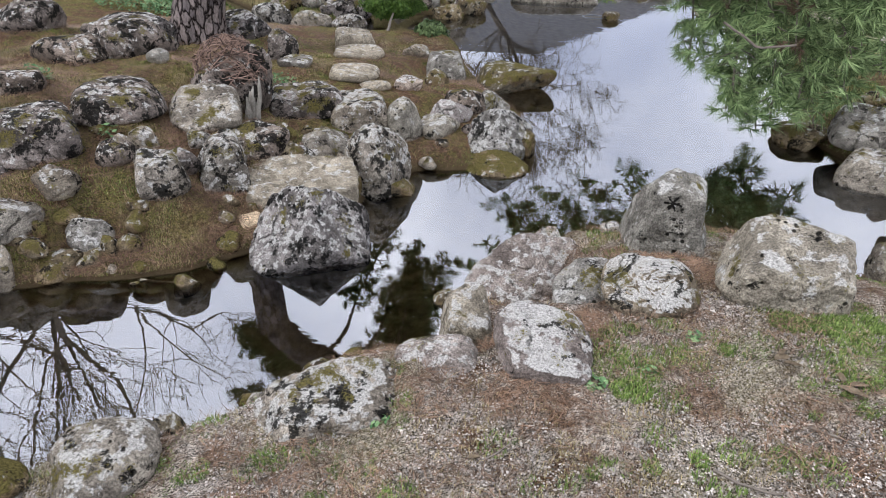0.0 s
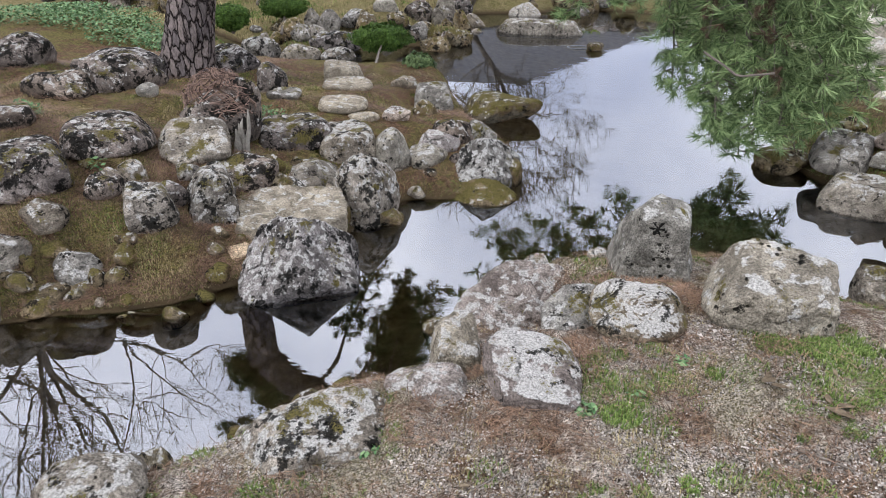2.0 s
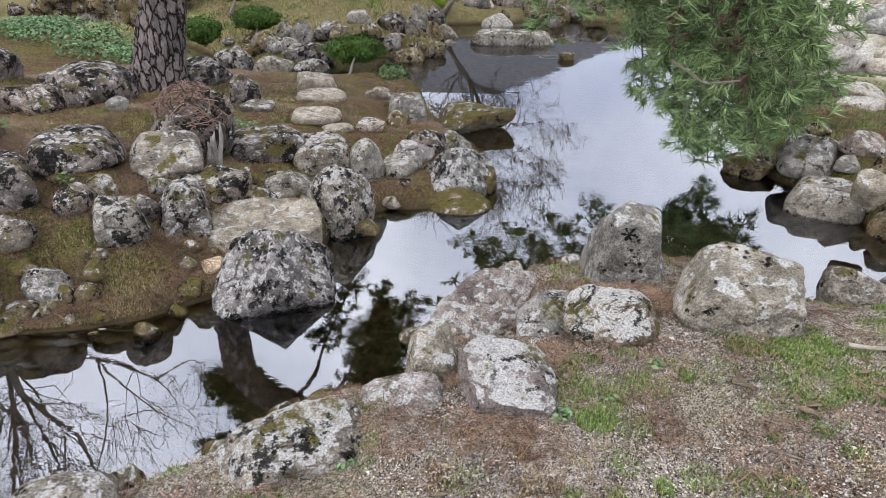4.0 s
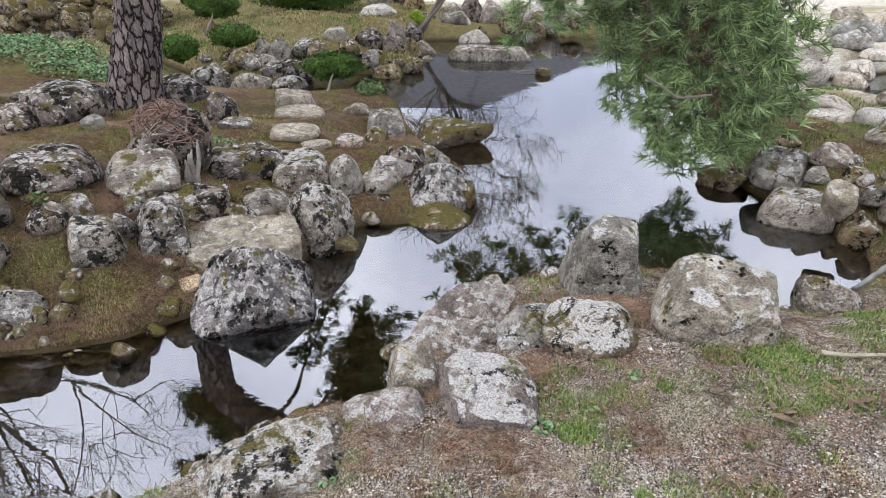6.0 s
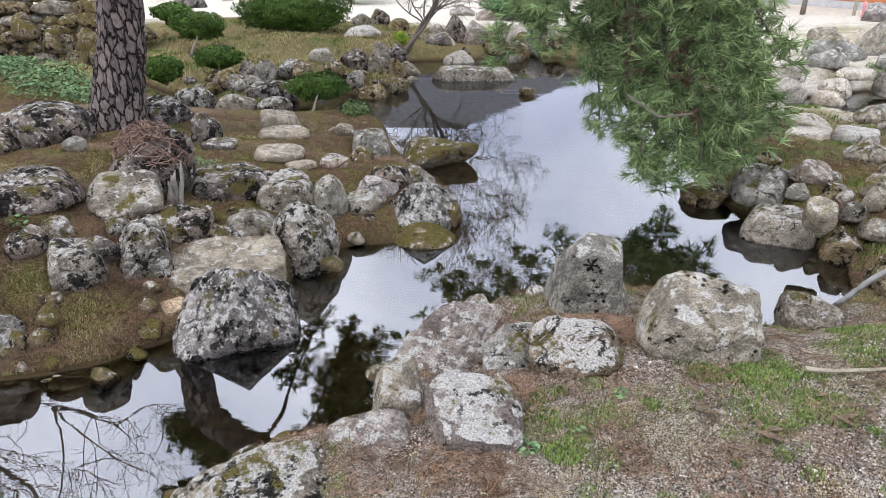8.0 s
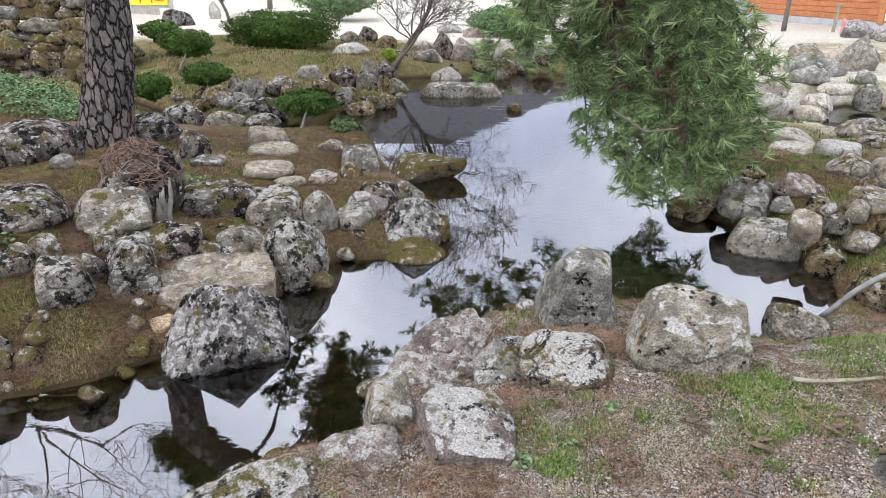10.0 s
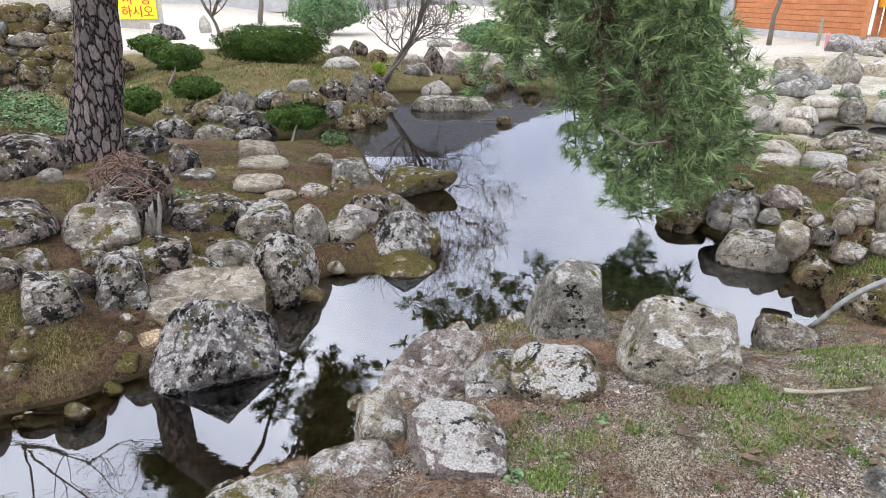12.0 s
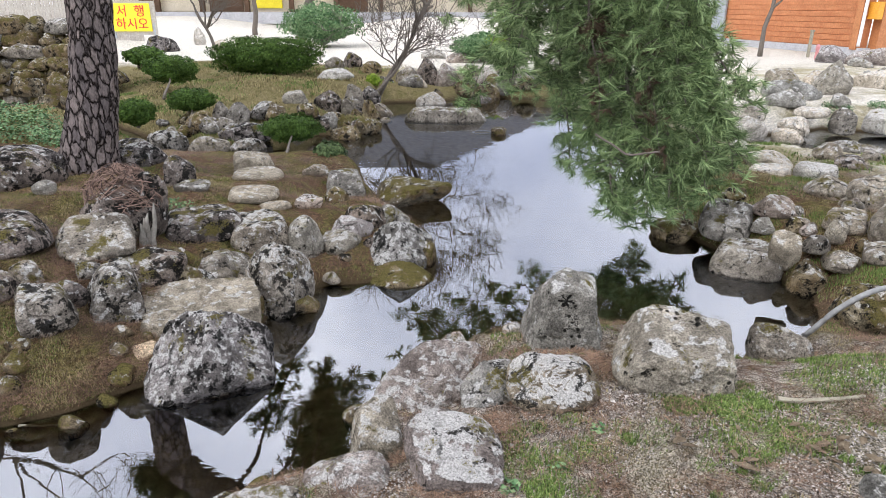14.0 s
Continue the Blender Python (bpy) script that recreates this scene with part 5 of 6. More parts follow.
# ---- leafless trees and shrubs ----
def bare_tree(label, base, height, radius, seed, depth=3, lean=(0, 0, 1), name="bare_tree", material=None, up=0.15, forks=5, cat="tree", floor=0.0):
    rn = random.Random(seed)
    ob = thing(name, label, cat, at=base)
    top = Vector(base) + Vector(lean).normalized() * height * 0.45
    path = wander((base[0], base[1], base[2] - 0.1), top, 6, height * 0.04, seed)
    tr = Pile()
    tr.tube(path, taper_radii(radius, radius * 0.7, 6), 10, 0.15)
    child(raw("trunk", tr.v, tr.f, material or TWIG, smooth=True), ob)
    br = Pile()
    for k in range(forks):
        a = 6.283 * k / forks + rn.uniform(-0.5, 0.5)
        d = Vector((math.cos(a), math.sin(a), rn.uniform(0.4, 1.1))) + Vector(lean) * 0.5
        bare_branches(br, path[rn.choice([4, 5, 6])], d, height * 0.34, radius * 0.55, depth, rn, up, floor)
    child(raw("branch_work", br.v, br.f, material or TWIG), ob)
    return ob


bare_tree("leafless tree with spreading dark branches over the mound", (-7.3, 7.2, 0.5), 8.6, 0.075, 21, 4, (0.06, -0.05, 1), forks=5, floor=0.0035, up=0.3)
bare_tree("tall leafless tree beyond the mound", (-9.4, 7.9, 0.5), 10.0, 0.09, 24, 3, (-0.05, -0.05, 1), forks=5, floor=0.004, up=0.3)
bare_tree("leafless leaning tree behind the broad-leaved shrub", (-5.624, 26.409, 0.550), 7.0, 0.2, 33, 3, (0.35, -0.1, 1), forks=5)
bare_tree("leafless multi-stemmed shrub at the rockery point", (-1.481, 13.288, 0.200), 2.7, 0.035, 8, 3, (0.55, 0.0, 0.6), "bare_shrub", forks=9, cat="shrub", floor=0.005)
bare_tree("leafless tree with fine grey twigs over the far shore", (-1.352, 13.516, 0.250), 4.6, 0.05, 61, 4, (0.5, -0.15, 0.8), forks=6, floor=0.0045)
bare_tree("young leafless forked tree before the timber house", (10.020, 21.262, 0.500), 3.6, 0.08, 14, 2, (0.05, 0, 0.7), forks=4, up=0.35)
bare_tree("slim leafless tree in the far yard", (-8.912, 32.165, 0.600), 5.0, 0.13, 17, 3, (0.1, 0, 1), forks=5)
bare_tree("leafless tree with fine drooping twigs by the hedge", (-5.663, 17.256, 0.700), 2.6, 0.05, 41, 3, (-0.4, 0, 0.8), forks=5)


# ---- clipped shrubs ----
def shrub(label, t_at, size, count, leaf, material, seed, stem=0.0, stem_to=None, name="clipped_shrub", second=None):
    """A clipped evergreen: short stem and a dense crown of small leaves."""
    rn = random.Random(seed)
    x, y, z = t_at
    ob = thing(name, label, "shrub", "clipped shrubs" if name == "clipped_shrub" else "", (x, y, z))
    tr = Pile()
    foot = stem_to or (x, y, z - 0.05)
    for k in ((1,) if stem_to else (0, 1, 2)):
        tr.tube(wander(foot, (x + (k - 1) * size[0] * 0.2, y, z + stem + size[2] * 0.4), 5, size[0] * 0.07, seed + k), taper_radii(0.012 + 0.018 * size[0], 0.01, 5), 6)
    child(raw("stem", tr.v, tr.f, TWIG, smooth=True), ob)
    cr = Pile()
    leaf_crown(cr, (x, y, z + stem + size[2] / 2), size, count, rn, leaf)
    leaf_crown(cr, (x, y, z + stem + size[2] * 0.46), [s * 0.72 for s in size], count // 3, rn, leaf * 1.5)
    child(raw("crown", cr.v, cr.f, material), ob)
    if second:
        c2 = Pile()
        leaf_crown(c2, (x + size[0] * 0.25, y - size[1] * 0.12, z + stem + size[2] * 0.48), (size[0] * 0.6, size[1] * 0.8, size[2] * 0.9), count // 2, rn, leaf)
        child(raw("fresh_growth", c2.v, c2.f, second), ob)
    return ob


shrub("dark green clipped shrub on a leaning pale stem", (-2.099, 8.922, 0.180), (0.79, 0.71, 0.35), 9000, 0.03, SHRUB, 1, stem_to=(-1.875, 7.379, 0.200))
shrub("low dark green shrub over the channel water", (-1.420, 7.916, 0.050), (0.40, 0.36, 0.31), 2200, 0.04, DARKNEEDLE, 2)
shrub("long clipped green hedge mound on the lawn", (-3.738, 14.184, 0.550), (2.49, 1.12, 0.78), 16000, 0.04, SHRUB, 3, name="clipped_hedge")
shrub("rounded clipped shrub by the pine trunk", (-4.485, 9.504, 0.300), (0.53, 0.48, 0.36), 5000, 0.035, SHRUB, 4)
shrub("cloud-pruned shrub with a low round crown", (-3.961, 10.309, 0.380), (0.72, 0.64, 0.33), 5000, 0.035, SHRUB, 5, stem_to=(-3.764, 9.572, 0.250))
shrub("small cloud-pruned green shrub", (-6.385, 14.297, 0.750), (0.85, 0.76, 0.35), 2200, 0.06, SHRUB, 6)
shrub("broad cloud-pruned shrub on a bent dark trunk", (-5.164, 12.646, 0.550), (0.97, 0.88, 0.50), 6000, 0.04, SHRUB, 7, stem_to=(-4.905, 11.512, 0.400))
shrub("round shrub, half dry olive and half fresh green", (1.136, 19.369, 0.450), (1.77, 1.59, 0.76), 4200, 0.07, COVER, 8, second=LIME)
shrub("large pale green broad-leaved shrub in the yard", (-4.464, 25.077, 0.600), (2.94, 2.64, 1.43), 7000, 0.08, COVER, 9, name="broadleaf_shrub")
shrub("round bright green clipped shrub by the house", (11.646, 31.335, 0.500), (2.40, 2.16, 1.33), 3600, 0.09, LIME, 10)
shrub("small yellow-green plant among the rocks", (-1.463, 13.837, 0.350), (0.31, 0.28, 0.24), 500, 0.05, LIME, 11, name="small_plant")

# low leafy cover behind the pine and weeds between the stones
def leafy_patch(name, label, spots, leaf, material, seed, each=120, high=0.12):
    rn = random.Random(seed)
    pl = Pile()
    for x, y, r in spots:
        for k in range(int(each * r * r * 30)):
            a, q = rn.uniform(0, 6.283), math.sqrt(rn.random()) * r
            px, py = x + q * math.cos(a), y + q * math.sin(a)
            p = Vector((px, py, ground_z(px, py) + rn.uniform(0.01, high)))
            n = Vector((rn.gauss(0, 0.5), rn.gauss(0, 0.5), 1)).normalized()
            u = n.orthogonal().normalized()
            w = n.cross(u)
            c, s = math.cos(k * 2.4), math.sin(k * 2.4)
            u, w = u * c + w * s, w * c - u * s
            ln = leaf * rn.uniform(0.6, 1.3)
            pl.add([p - u * ln * 0.3, p + w * ln * 0.55, p + u * ln * 0.3, p - w * ln * 0.55], [(0, 1, 2, 3)])
    return tagged(raw(name, pl.v, pl.f, material), label, "plants", kind="stuff")


leafy_patch("groundcover", "low dark green leafy groundcover behind the pine", [(-5.4, 8.6, 0.7), (-6.4, 9.2, 0.8), (-7.4, 9.4, 0.9), (-4.7, 8.2, 0.5)], 0.045, COVER, 3, 110, 0.2)
leafy_patch("rosettes", "flat fresh green leaf rosettes on the bank", [(0.22, 1.79, 0.045), (-0.51, 1.62, 0.040), (0.59, 2.05, 0.030), (0.41, 1.88, 0.030)], 0.024, COVER, 14, 800, 0.03)
leafy_patch("weeds", "small green weeds between the stones", [(-2.11, 4.75, 0.13), (-2.01, 4.68, 0.10), (-2.12, 4.57, 0.10), (-3.43, 3.95, 0.08), (-2.61, 3.40, 0.06), (-1.31, 4.36, 0.06), (-1.90, 4.56, 0.08), (-2.10, 5.00, 0.10), (6.66, 11.01, 0.25), (7.43, 11.02, 0.25)], 0.03, COVER, 4, 420, 0.07)


# ---- root stump bound with dry vines ----
def root_stump(x, y, z, w, h, rz):
    rn = random.Random(77)
    ob = thing("root_stump", "old root stump wrapped in dry reddish vines", "stump", at=(x, y, z))
    body = part("body", rock_shape(w * 1.0, w * 0.75, h * 1.08, 83, 0.9, 0.12, 6, 12.0), STONES["dark"])
    body.matrix_world = pose(x, y, z - 0.1, 0, 0, rz)
    child(body, ob)
    body.matrix_parent_inverse = Matrix.Translation(ob.location).inverted()
    vines = Pile()
    for k in range(280):
        a = rn.uniform(0, 6.283)
        e = rn.uniform(-0.2, 1.4)
        pts, step = [], rn.uniform(0.1, 0.3)
        tw = rn.uniform(-0.25, 0.25)
        for i in range(6):
            aa, ee = a + step * i, e + tw * i
            r = 0.78 + 0.14 * rn.random() + 0.1 * noise.noise(Vector((aa * 2, ee * 2, k * 0.1)))
            pts.append(Vector((x + 0.5 * w * r * math.cos(aa) * math.cos(ee) * 0.98, y + 0.38 * w * r * math.sin(aa) * math.cos(ee), z + h * 0.45 + 0.58 * h * r * math.sin(ee))))
        vines.tube(pts, [rn.uniform(0.002, 0.004)] * 6, 4)
    child(raw("vine_tangle", vines.v, vines.f, DARKVINE), ob)
    stake = Pile()
    for k in range(4):
        stake.tube(wander((x + w * (0.3 + 0.04 * k), y - w * 0.36, z - 0.12), (x + w * (0.33 + 0.05 * k), y - w * (0.36 - 0.02 * k), z + h * (0.2 + 0.09 * k)), 6, 0.03, 3 + k), [0.016, 0.02, 0.017, 0.018, 0.014, 0.012, 0.004], 8, 0.3)
    child(raw("grey_root", stake.v, stake.f, GREYWOOD, smooth=True), ob)
    return ob


root_stump(-2.246, 4.358, 0.461, 0.585, 0.469, 27.0)

# ---- hose, plate and other garden things ----
HOSE = plain_material("hose_grey_rubber", (0.13, 0.13, 0.125), (0.26, 0.26, 0.25), 8.0, 0.6, 0.1)
hp = Pile()
ctrl = [Vector(p) for p in ((2.131, 3.399, 0.100), (2.131, 3.310, 0.200), (2.245, 3.316, 0.320), (2.382, 3.315, 0.420), (2.545, 3.335, 0.460), (2.818, 3.360, 0.460), (2.972, 3.019, 0.500))]
fine = []
for i in range(len(ctrl) - 1):
    p0, p1, p2, p3 = ctrl[max(i - 1, 0)], ctrl[i], ctrl[i + 1], ctrl[min(i + 2, len(ctrl) - 1)]
    for k in range(8):
        t = k / 8
        fine.append(0.5 * (2 * p1 + (p2 - p0) * t + (2 * p0 - 5 * p1 + 4 * p2 - p3) * t * t + (3 * p1 - p0 - 3 * p2 + p3) * t ** 3))
hp.tube(fine, [0.016] * len(fine), 10)
tagged(raw("garden_hose", hp.v, hp.f, HOSE, smooth=True), "grey rubber hose running over stones into the pond", "hose")

bm = bmesh.new()
bmesh.ops.create_cone(bm, cap_ends=True, segments=40, radius1=0.36, radius2=0.4, depth=0.07)
top = max(bm.faces, key=lambda f: f.calc_center_median().z)
res = bmesh.ops.inset_region(bm, faces=[top], thickness=0.06)
bmesh.ops.translate(bm, verts=top.verts[:], vec=(0, 0, -0.02))
basin = part("stone_basin", bm, STONES["mid"], smooth=False)
basin.location = (5.84, 9.1, 0.02)
tagged(basin, "round flat dark stone basin standing in the side pond", "basin")
ringm = Pile()
cx, cy, _ = (0.752, 10.499, 0.000)
ringm.tube([(cx - 0.1 + 0.17 * math.cos(a * 0.209), cy + 0.13 * math.sin(a * 0.209), 0.004) for a in range(31)], [0.008] * 31, 5)
tagged(raw("wire_ring", ringm.v, ringm.f, HOSE), "thin pale ring floating beside the mossy stone", "ring")
POLE = plain_material("bare_pole_wood", (0.2, 0.18, 0.13), (0.38, 0.35, 0.27), 25.0)
tw = Pile()
tw.tube([Vector((p.x, p.y, ground_z(p.x, p.y) + 0.0216)) for p in wander((1.334, 2.191, 0.530), (1.660, 2.168, 0.530), 6, 0.02, 1380)], taper_radii(0.012, 0.0072, 6), 6)
tagged(raw("stick", tw.v, tw.f, POLE), "pale bare pole lying in the grass", "stick")
tw = Pile()
tw.tube([Vector((p.x, p.y, ground_z(p.x, p.y) + 0.0138)) for p in wander((0.857, 1.626, 0.500), (0.984, 1.541, 0.500), 6, 0.02, 1440)], taper_radii(0.006, 0.0036, 6), 6)
tagged(raw("stick", tw.v, tw.f, TWIG), "thin dark twig lying on the grit", "stick")
tw = Pile()
tw.tube([Vector((p.x, p.y, ground_z(p.x, p.y) + 0.0125)) for p in wander((0.545, 1.432, 0.470), (0.721, 1.375, 0.470), 6, 0.02, 1270)], taper_radii(0.005, 0.003, 6), 6)
tagged(raw("stick", tw.v, tw.f, TWIG), "thin dark twig lying on the grit", "stick")
tw = Pile()
tw.tube([Vector((p.x, p.y, ground_z(p.x, p.y) + 0.0112)) for p in wander((-0.137, 1.424, 0.440), (-0.031, 1.511, 0.440), 6, 0.02, 850)], taper_radii(0.004, 0.0024, 6), 6)
tagged(raw("stick", tw.v, tw.f, TWIG), "thin dark twig lying on the grit", "stick")
tw = Pile()
tw.tube([Vector((p.x, p.y, ground_z(p.x, p.y) + 0.0138)) for p in wander((-1.768, 2.694, 0.060), (-1.719, 2.873, 0.060), 6, 0.02, 350)], taper_radii(0.006, 0.0036, 6), 6)
tagged(raw("stick", tw.v, tw.f, POLE), "pale broken twig at the waterline", "stick")
tw = Pile()
tw.tube([Vector((p.x, p.y, ground_z(p.x, p.y) + 0.019)) for p in wander((-2.098, 2.668, 0.030), (-1.930, 2.715, 0.030), 6, 0.02, 30)], taper_radii(0.01, 0.006, 6), 6)
tagged(raw("stick", tw.v, tw.f, POLE), "pale stick lying along the waterline", "stick")

# fallen leaves on the bank
LEAF = plain_material("withered_leaf", (0.12, 0.085, 0.055), (0.36, 0.29, 0.2), 30.0, 0.8, 0.2)


def dead_leaf(x, y, length, turn, seed):
    """A curled withered leaf with a midrib fold."""
    rn = random.Random(seed)
    bm = bmesh.new()
    n = 7
    rows = []
    for i in range(n):
        u = i / (n - 1)
        wd = length * 0.24 * math.sin(math.pi * min(1, u * 0.92 + 0.05)) ** 0.8
        z = 0.25 * length * (u - 0.4) ** 2 + 0.004
        rows.append([bm.verts.new((u * length - length / 2, s * wd, z + abs(s) * wd * 0.5 + rn.uniform(0, 0.003))) for s in (-1, 0, 1)])
    for a, b in zip(rows, rows[1:]):
        for k in range(2):
            bm.faces.new((a[k], a[k + 1], b[k + 1], b[k]))
    bmesh.ops.solidify(bm, geom=bm.faces[:], thickness=0.0012)
    ob = part("dead_leaf", bm, LEAF)
    ob.matrix_world = pose(x, y, ground_z(x, y) + 0.012, rn.uniform(-12, 12), rn.uniform(-12, 12), turn)
    return tagged(ob, "withered curled brown leaf on the grit", "leaf", "fallen leaves")


dead_leaf(0.849, 1.919, 0.07, 30, 1)
dead_leaf(0.877, 1.888, 0.06, -20, 2)
dead_leaf(1.023, 1.773, 0.09, -25, 3)
dead_leaf(1.012, 1.839, 0.05, 80, 4)
dead_leaf(1.056, 1.807, 0.06, 10, 5)
dead_leaf(0.855, 1.946, 0.04, 60, 6)
dead_leaf(1.477, 2.102, 0.06, 0, 7)
dead_leaf(-0.155, 1.440, 0.04, 10, 8)
dead_leaf(0.635, 1.884, 0.035, 50, 9)
dead_leaf(-0.371, 1.646, 0.03, 0, 10)
dead_leaf(1.311, 2.011, 0.05, 20, 11)
dead_leaf(0.091, 1.868, 0.03, 20, 12)
dead_leaf(1.400, 1.956, 0.044, 27, 40)
dead_leaf(1.305, 1.856, 0.062, 144, 41)
dead_leaf(1.506, 1.916, 0.049, 49, 42)
dead_leaf(1.384, 1.955, 0.038, 166, 43)
dead_leaf(1.409, 1.733, 0.058, 34, 44)
dead_leaf(1.323, 1.786, 0.056, 153, 45)
dead_leaf(1.562, 1.962, 0.051, 120, 46)
dead_leaf(1.452, 1.930, 0.047, 16, 47)
dead_leaf(1.423, 1.716, 0.049, 54, 48)
dead_leaf(1.471, 1.803, 0.061, 152, 49)
dead_leaf(1.407, 1.852, 0.051, 77, 50)
dead_leaf(1.344, 1.887, 0.058, 7, 51)
dead_leaf(1.263, 1.786, 0.040, 96, 52)
dead_leaf(1.411, 1.875, 0.065, 35, 53)
dead_leaf(1.424, 1.922, 0.052, 49, 54)
dead_leaf(1.313, 1.750, 0.041, 100, 55)
dead_leaf(1.411, 2.208, 0.019, 41, 70)
dead_leaf(1.007, 1.832, 0.022, 59, 71)
dead_leaf(0.089, 1.919, 0.019, 125, 72)
dead_leaf(1.115, 1.640, 0.030, 172, 73)
dead_leaf(-0.181, 2.035, 0.034, 139, 74)
dead_leaf(0.416, 1.635, 0.029, 147, 75)
dead_leaf(0.299, 2.117, 0.026, 24, 76)
dead_leaf(0.373, 1.624, 0.024, 1, 77)
dead_leaf(-0.140, 2.127, 0.031, 65, 78)
dead_leaf(0.301, 2.193, 0.035, 76, 79)
dead_leaf(0.153, 2.223, 0.019, 30, 80)
dead_leaf(0.985, 2.162, 0.019, 88, 81)
dead_leaf(0.181, 1.602, 0.020, 95, 82)
dead_leaf(1.077, 1.969, 0.035, 85, 83)
dead_leaf(0.196, 1.954, 0.019, 75, 84)
dead_leaf(0.185, 1.660, 0.032, 89, 85)
dead_leaf(-0.159, 2.061, 0.022, 37, 86)
dead_leaf(0.160, 1.670, 0.020, 9, 87)
dead_leaf(1.279, 1.868, 0.035, 72, 88)
dead_leaf(1.208, 1.812, 0.031, 134, 89)
dead_leaf(0.671, 2.203, 0.022, 157, 90)
dead_leaf(1.129, 1.656, 0.024, 118, 91)

# ---- houses at the back ----
PLANK = plain_material("stained_orange_boards", (0.42, 0.15, 0.06), (0.58, 0.25, 0.11), 3.0, 0.6, 0.1)
POST = plain_material("stained_orange_post", (0.4, 0.16, 0.06), (0.52, 0.22, 0.09), 3.0, 0.6, 0.1)
CONCRETE = plain_material("grey_concrete", (0.36, 0.36, 0.37), (0.5, 0.5, 0.51), 3.0, 0.9, 0.2)
ROOF = plain_material("grey_roof_tiles", (0.09, 0.09, 0.095), (0.16, 0.16, 0.165), 4.0, 0.8, 0.3)
METAL = plain_material("grey_painted_metal", (0.33, 0.36, 0.4), (0.42, 0.45, 0.49), 2.0, 0.45, 0.05, metal=0.2)
WHITE = plain_material("white_plastic", (0.7, 0.7, 0.68), (0.8, 0.8, 0.79), 5.0, 0.4, 0.05)
YELLOW = plain_material("yellow_panel", (0.85, 0.68, 0.02), (0.95, 0.8, 0.05), 4.0, 0.5, 0.05)
RED = plain_material("red_lettering", (0.6, 0.02, 0.03), (0.72, 0.04, 0.05), 4.0, 0.5, 0.05)
ORANGE = plain_material("orange_box", (0.7, 0.3, 0.03), (0.8, 0.4, 0.05), 4.0, 0.5, 0.05)
DARKWOOD = plain_material("brown_timber", (0.09, 0.055, 0.035), (0.16, 0.1, 0.065), 5.0, 0.8, 0.2)
SLAT = plain_material("weathered_grey_slats", (0.36, 0.33, 0.29), (0.5, 0.47, 0.42), 3.0, 0.9, 0.2)
PLASTER = plain_material("cream_plaster", (0.6, 0.52, 0.38), (0.7, 0.62, 0.48), 2.0, 0.9, 0.1)


def slab_part(name, size, at, material, parent, turn=0.0, bevel=0.0, label=""):
    bm = bmesh.new()
    sx, sy, sz = size
    box(bm, -sx / 2, sx / 2, -sy / 2, sy / 2, 0, sz, bevel)
    ob = part(name, bm, material, parent, label, smooth=False)
    ob.matrix_basis = pose(*at, 0, 0, turn)
    return ob


# timber house: its long wall runs from A to B, board on board
A, B = Vector((11.007, 28.178, 0.500)), Vector((12.890, 21.068, 0.500))
house = thing("timber_house", "house clad in orange-stained horizontal boards", "house", at=A)
run = (B - A)
run.z = 0
LEN = run.length
house.rotation_euler = (0, 0, math.atan2(run.y, run.x))
slab_part("plinth", (LEN + 0.3, 0.5, 0.35), (LEN / 2, 0.2, -0.15), CONCRETE, house)
slab_part("wall_core", (LEN, 0.3, 3.2), (LEN / 2, 0.25, 0.2), PLANK, house)
bm = bmesh.new()
for v in bmesh.ops.create_cube(bm, size=1.0)["verts"]:
    v.co = Vector((v.co.x * LEN, v.co.y * 0.05 + (0.02 if v.co.z < 0 else -0.012), v.co.z * 0.165))
board = part("board", bm, PLANK, house, smooth=False)
board.location = (LEN / 2, 0.08, 0.3)
for k in range(1, 17):
    b2 = board.copy()
    scene.collection.objects.link(b2)
    b2.location = (LEN / 2, 0.08, 0.3 + 0.178 * k)
slab_part("corner_post", (0.22, 0.2, 3.3), (LEN - 0.05, 0.0, 0.15), POST, house)
slab_part("door", (0.75, 0.08, 2.2), (0.55, -0.02, 0.12), METAL, house, label="grey metal door")
slab_part("end_wall", (0.3, 5.0, 3.2), (LEN + 0.2, 2.9, 0.1), POST, house)
slab_part("roof", (LEN + 2.5, 7.0, 0.25), (LEN / 2, 3.0, 3.4), ROOF, house)
slab_part("meter_box", (0.35, 0.2, 0.5), (LEN + 0.25, 0.2, 1.05), ORANGE, house, label="orange meter box")
pp = Pile()
pp.tube([(LEN + 0.12, -0.06, 0.25 + 0.1 * k) for k in range(20)] , [0.05] * 20, 8)
pp_ob = raw("drainpipe", pp.v, pp.f, WHITE, house, smooth=True)

FADED = plain_material("faded_red_paint", (0.5, 0.2, 0.2), (0.65, 0.32, 0.32), 6.0, 0.6, 0.1)
# marker post and red standpipe in the yard
mp = thing("marker_post", "thin pale post standing in the dry yard", "post", at=(11.162, 20.560, 0.450))
slab_part("pole", (0.07, 0.07, 0.85), (0, 0, -0.1), POLE, mp, 8)
slab_part("cap", (0.1, 0.1, 0.05), (0, 0, 0.75), POLE, mp, 8)
rp = thing("standpipe", "small faded red standpipe in the yard", "standpipe", at=(10.713, 19.279, 0.450))
pile_r = Pile()
pile_r.tube([(0, 0, -0.1), (0, 0, 0.1), (0, 0, 0.3), (0, 0, 0.33), (0, 0, 0.42), (0, 0, 0.46)], [0.05, 0.05, 0.045, 0.06, 0.055, 0.02], 12)
raw("body", pile_r.v, pile_r.f, FADED, rp, smooth=True)

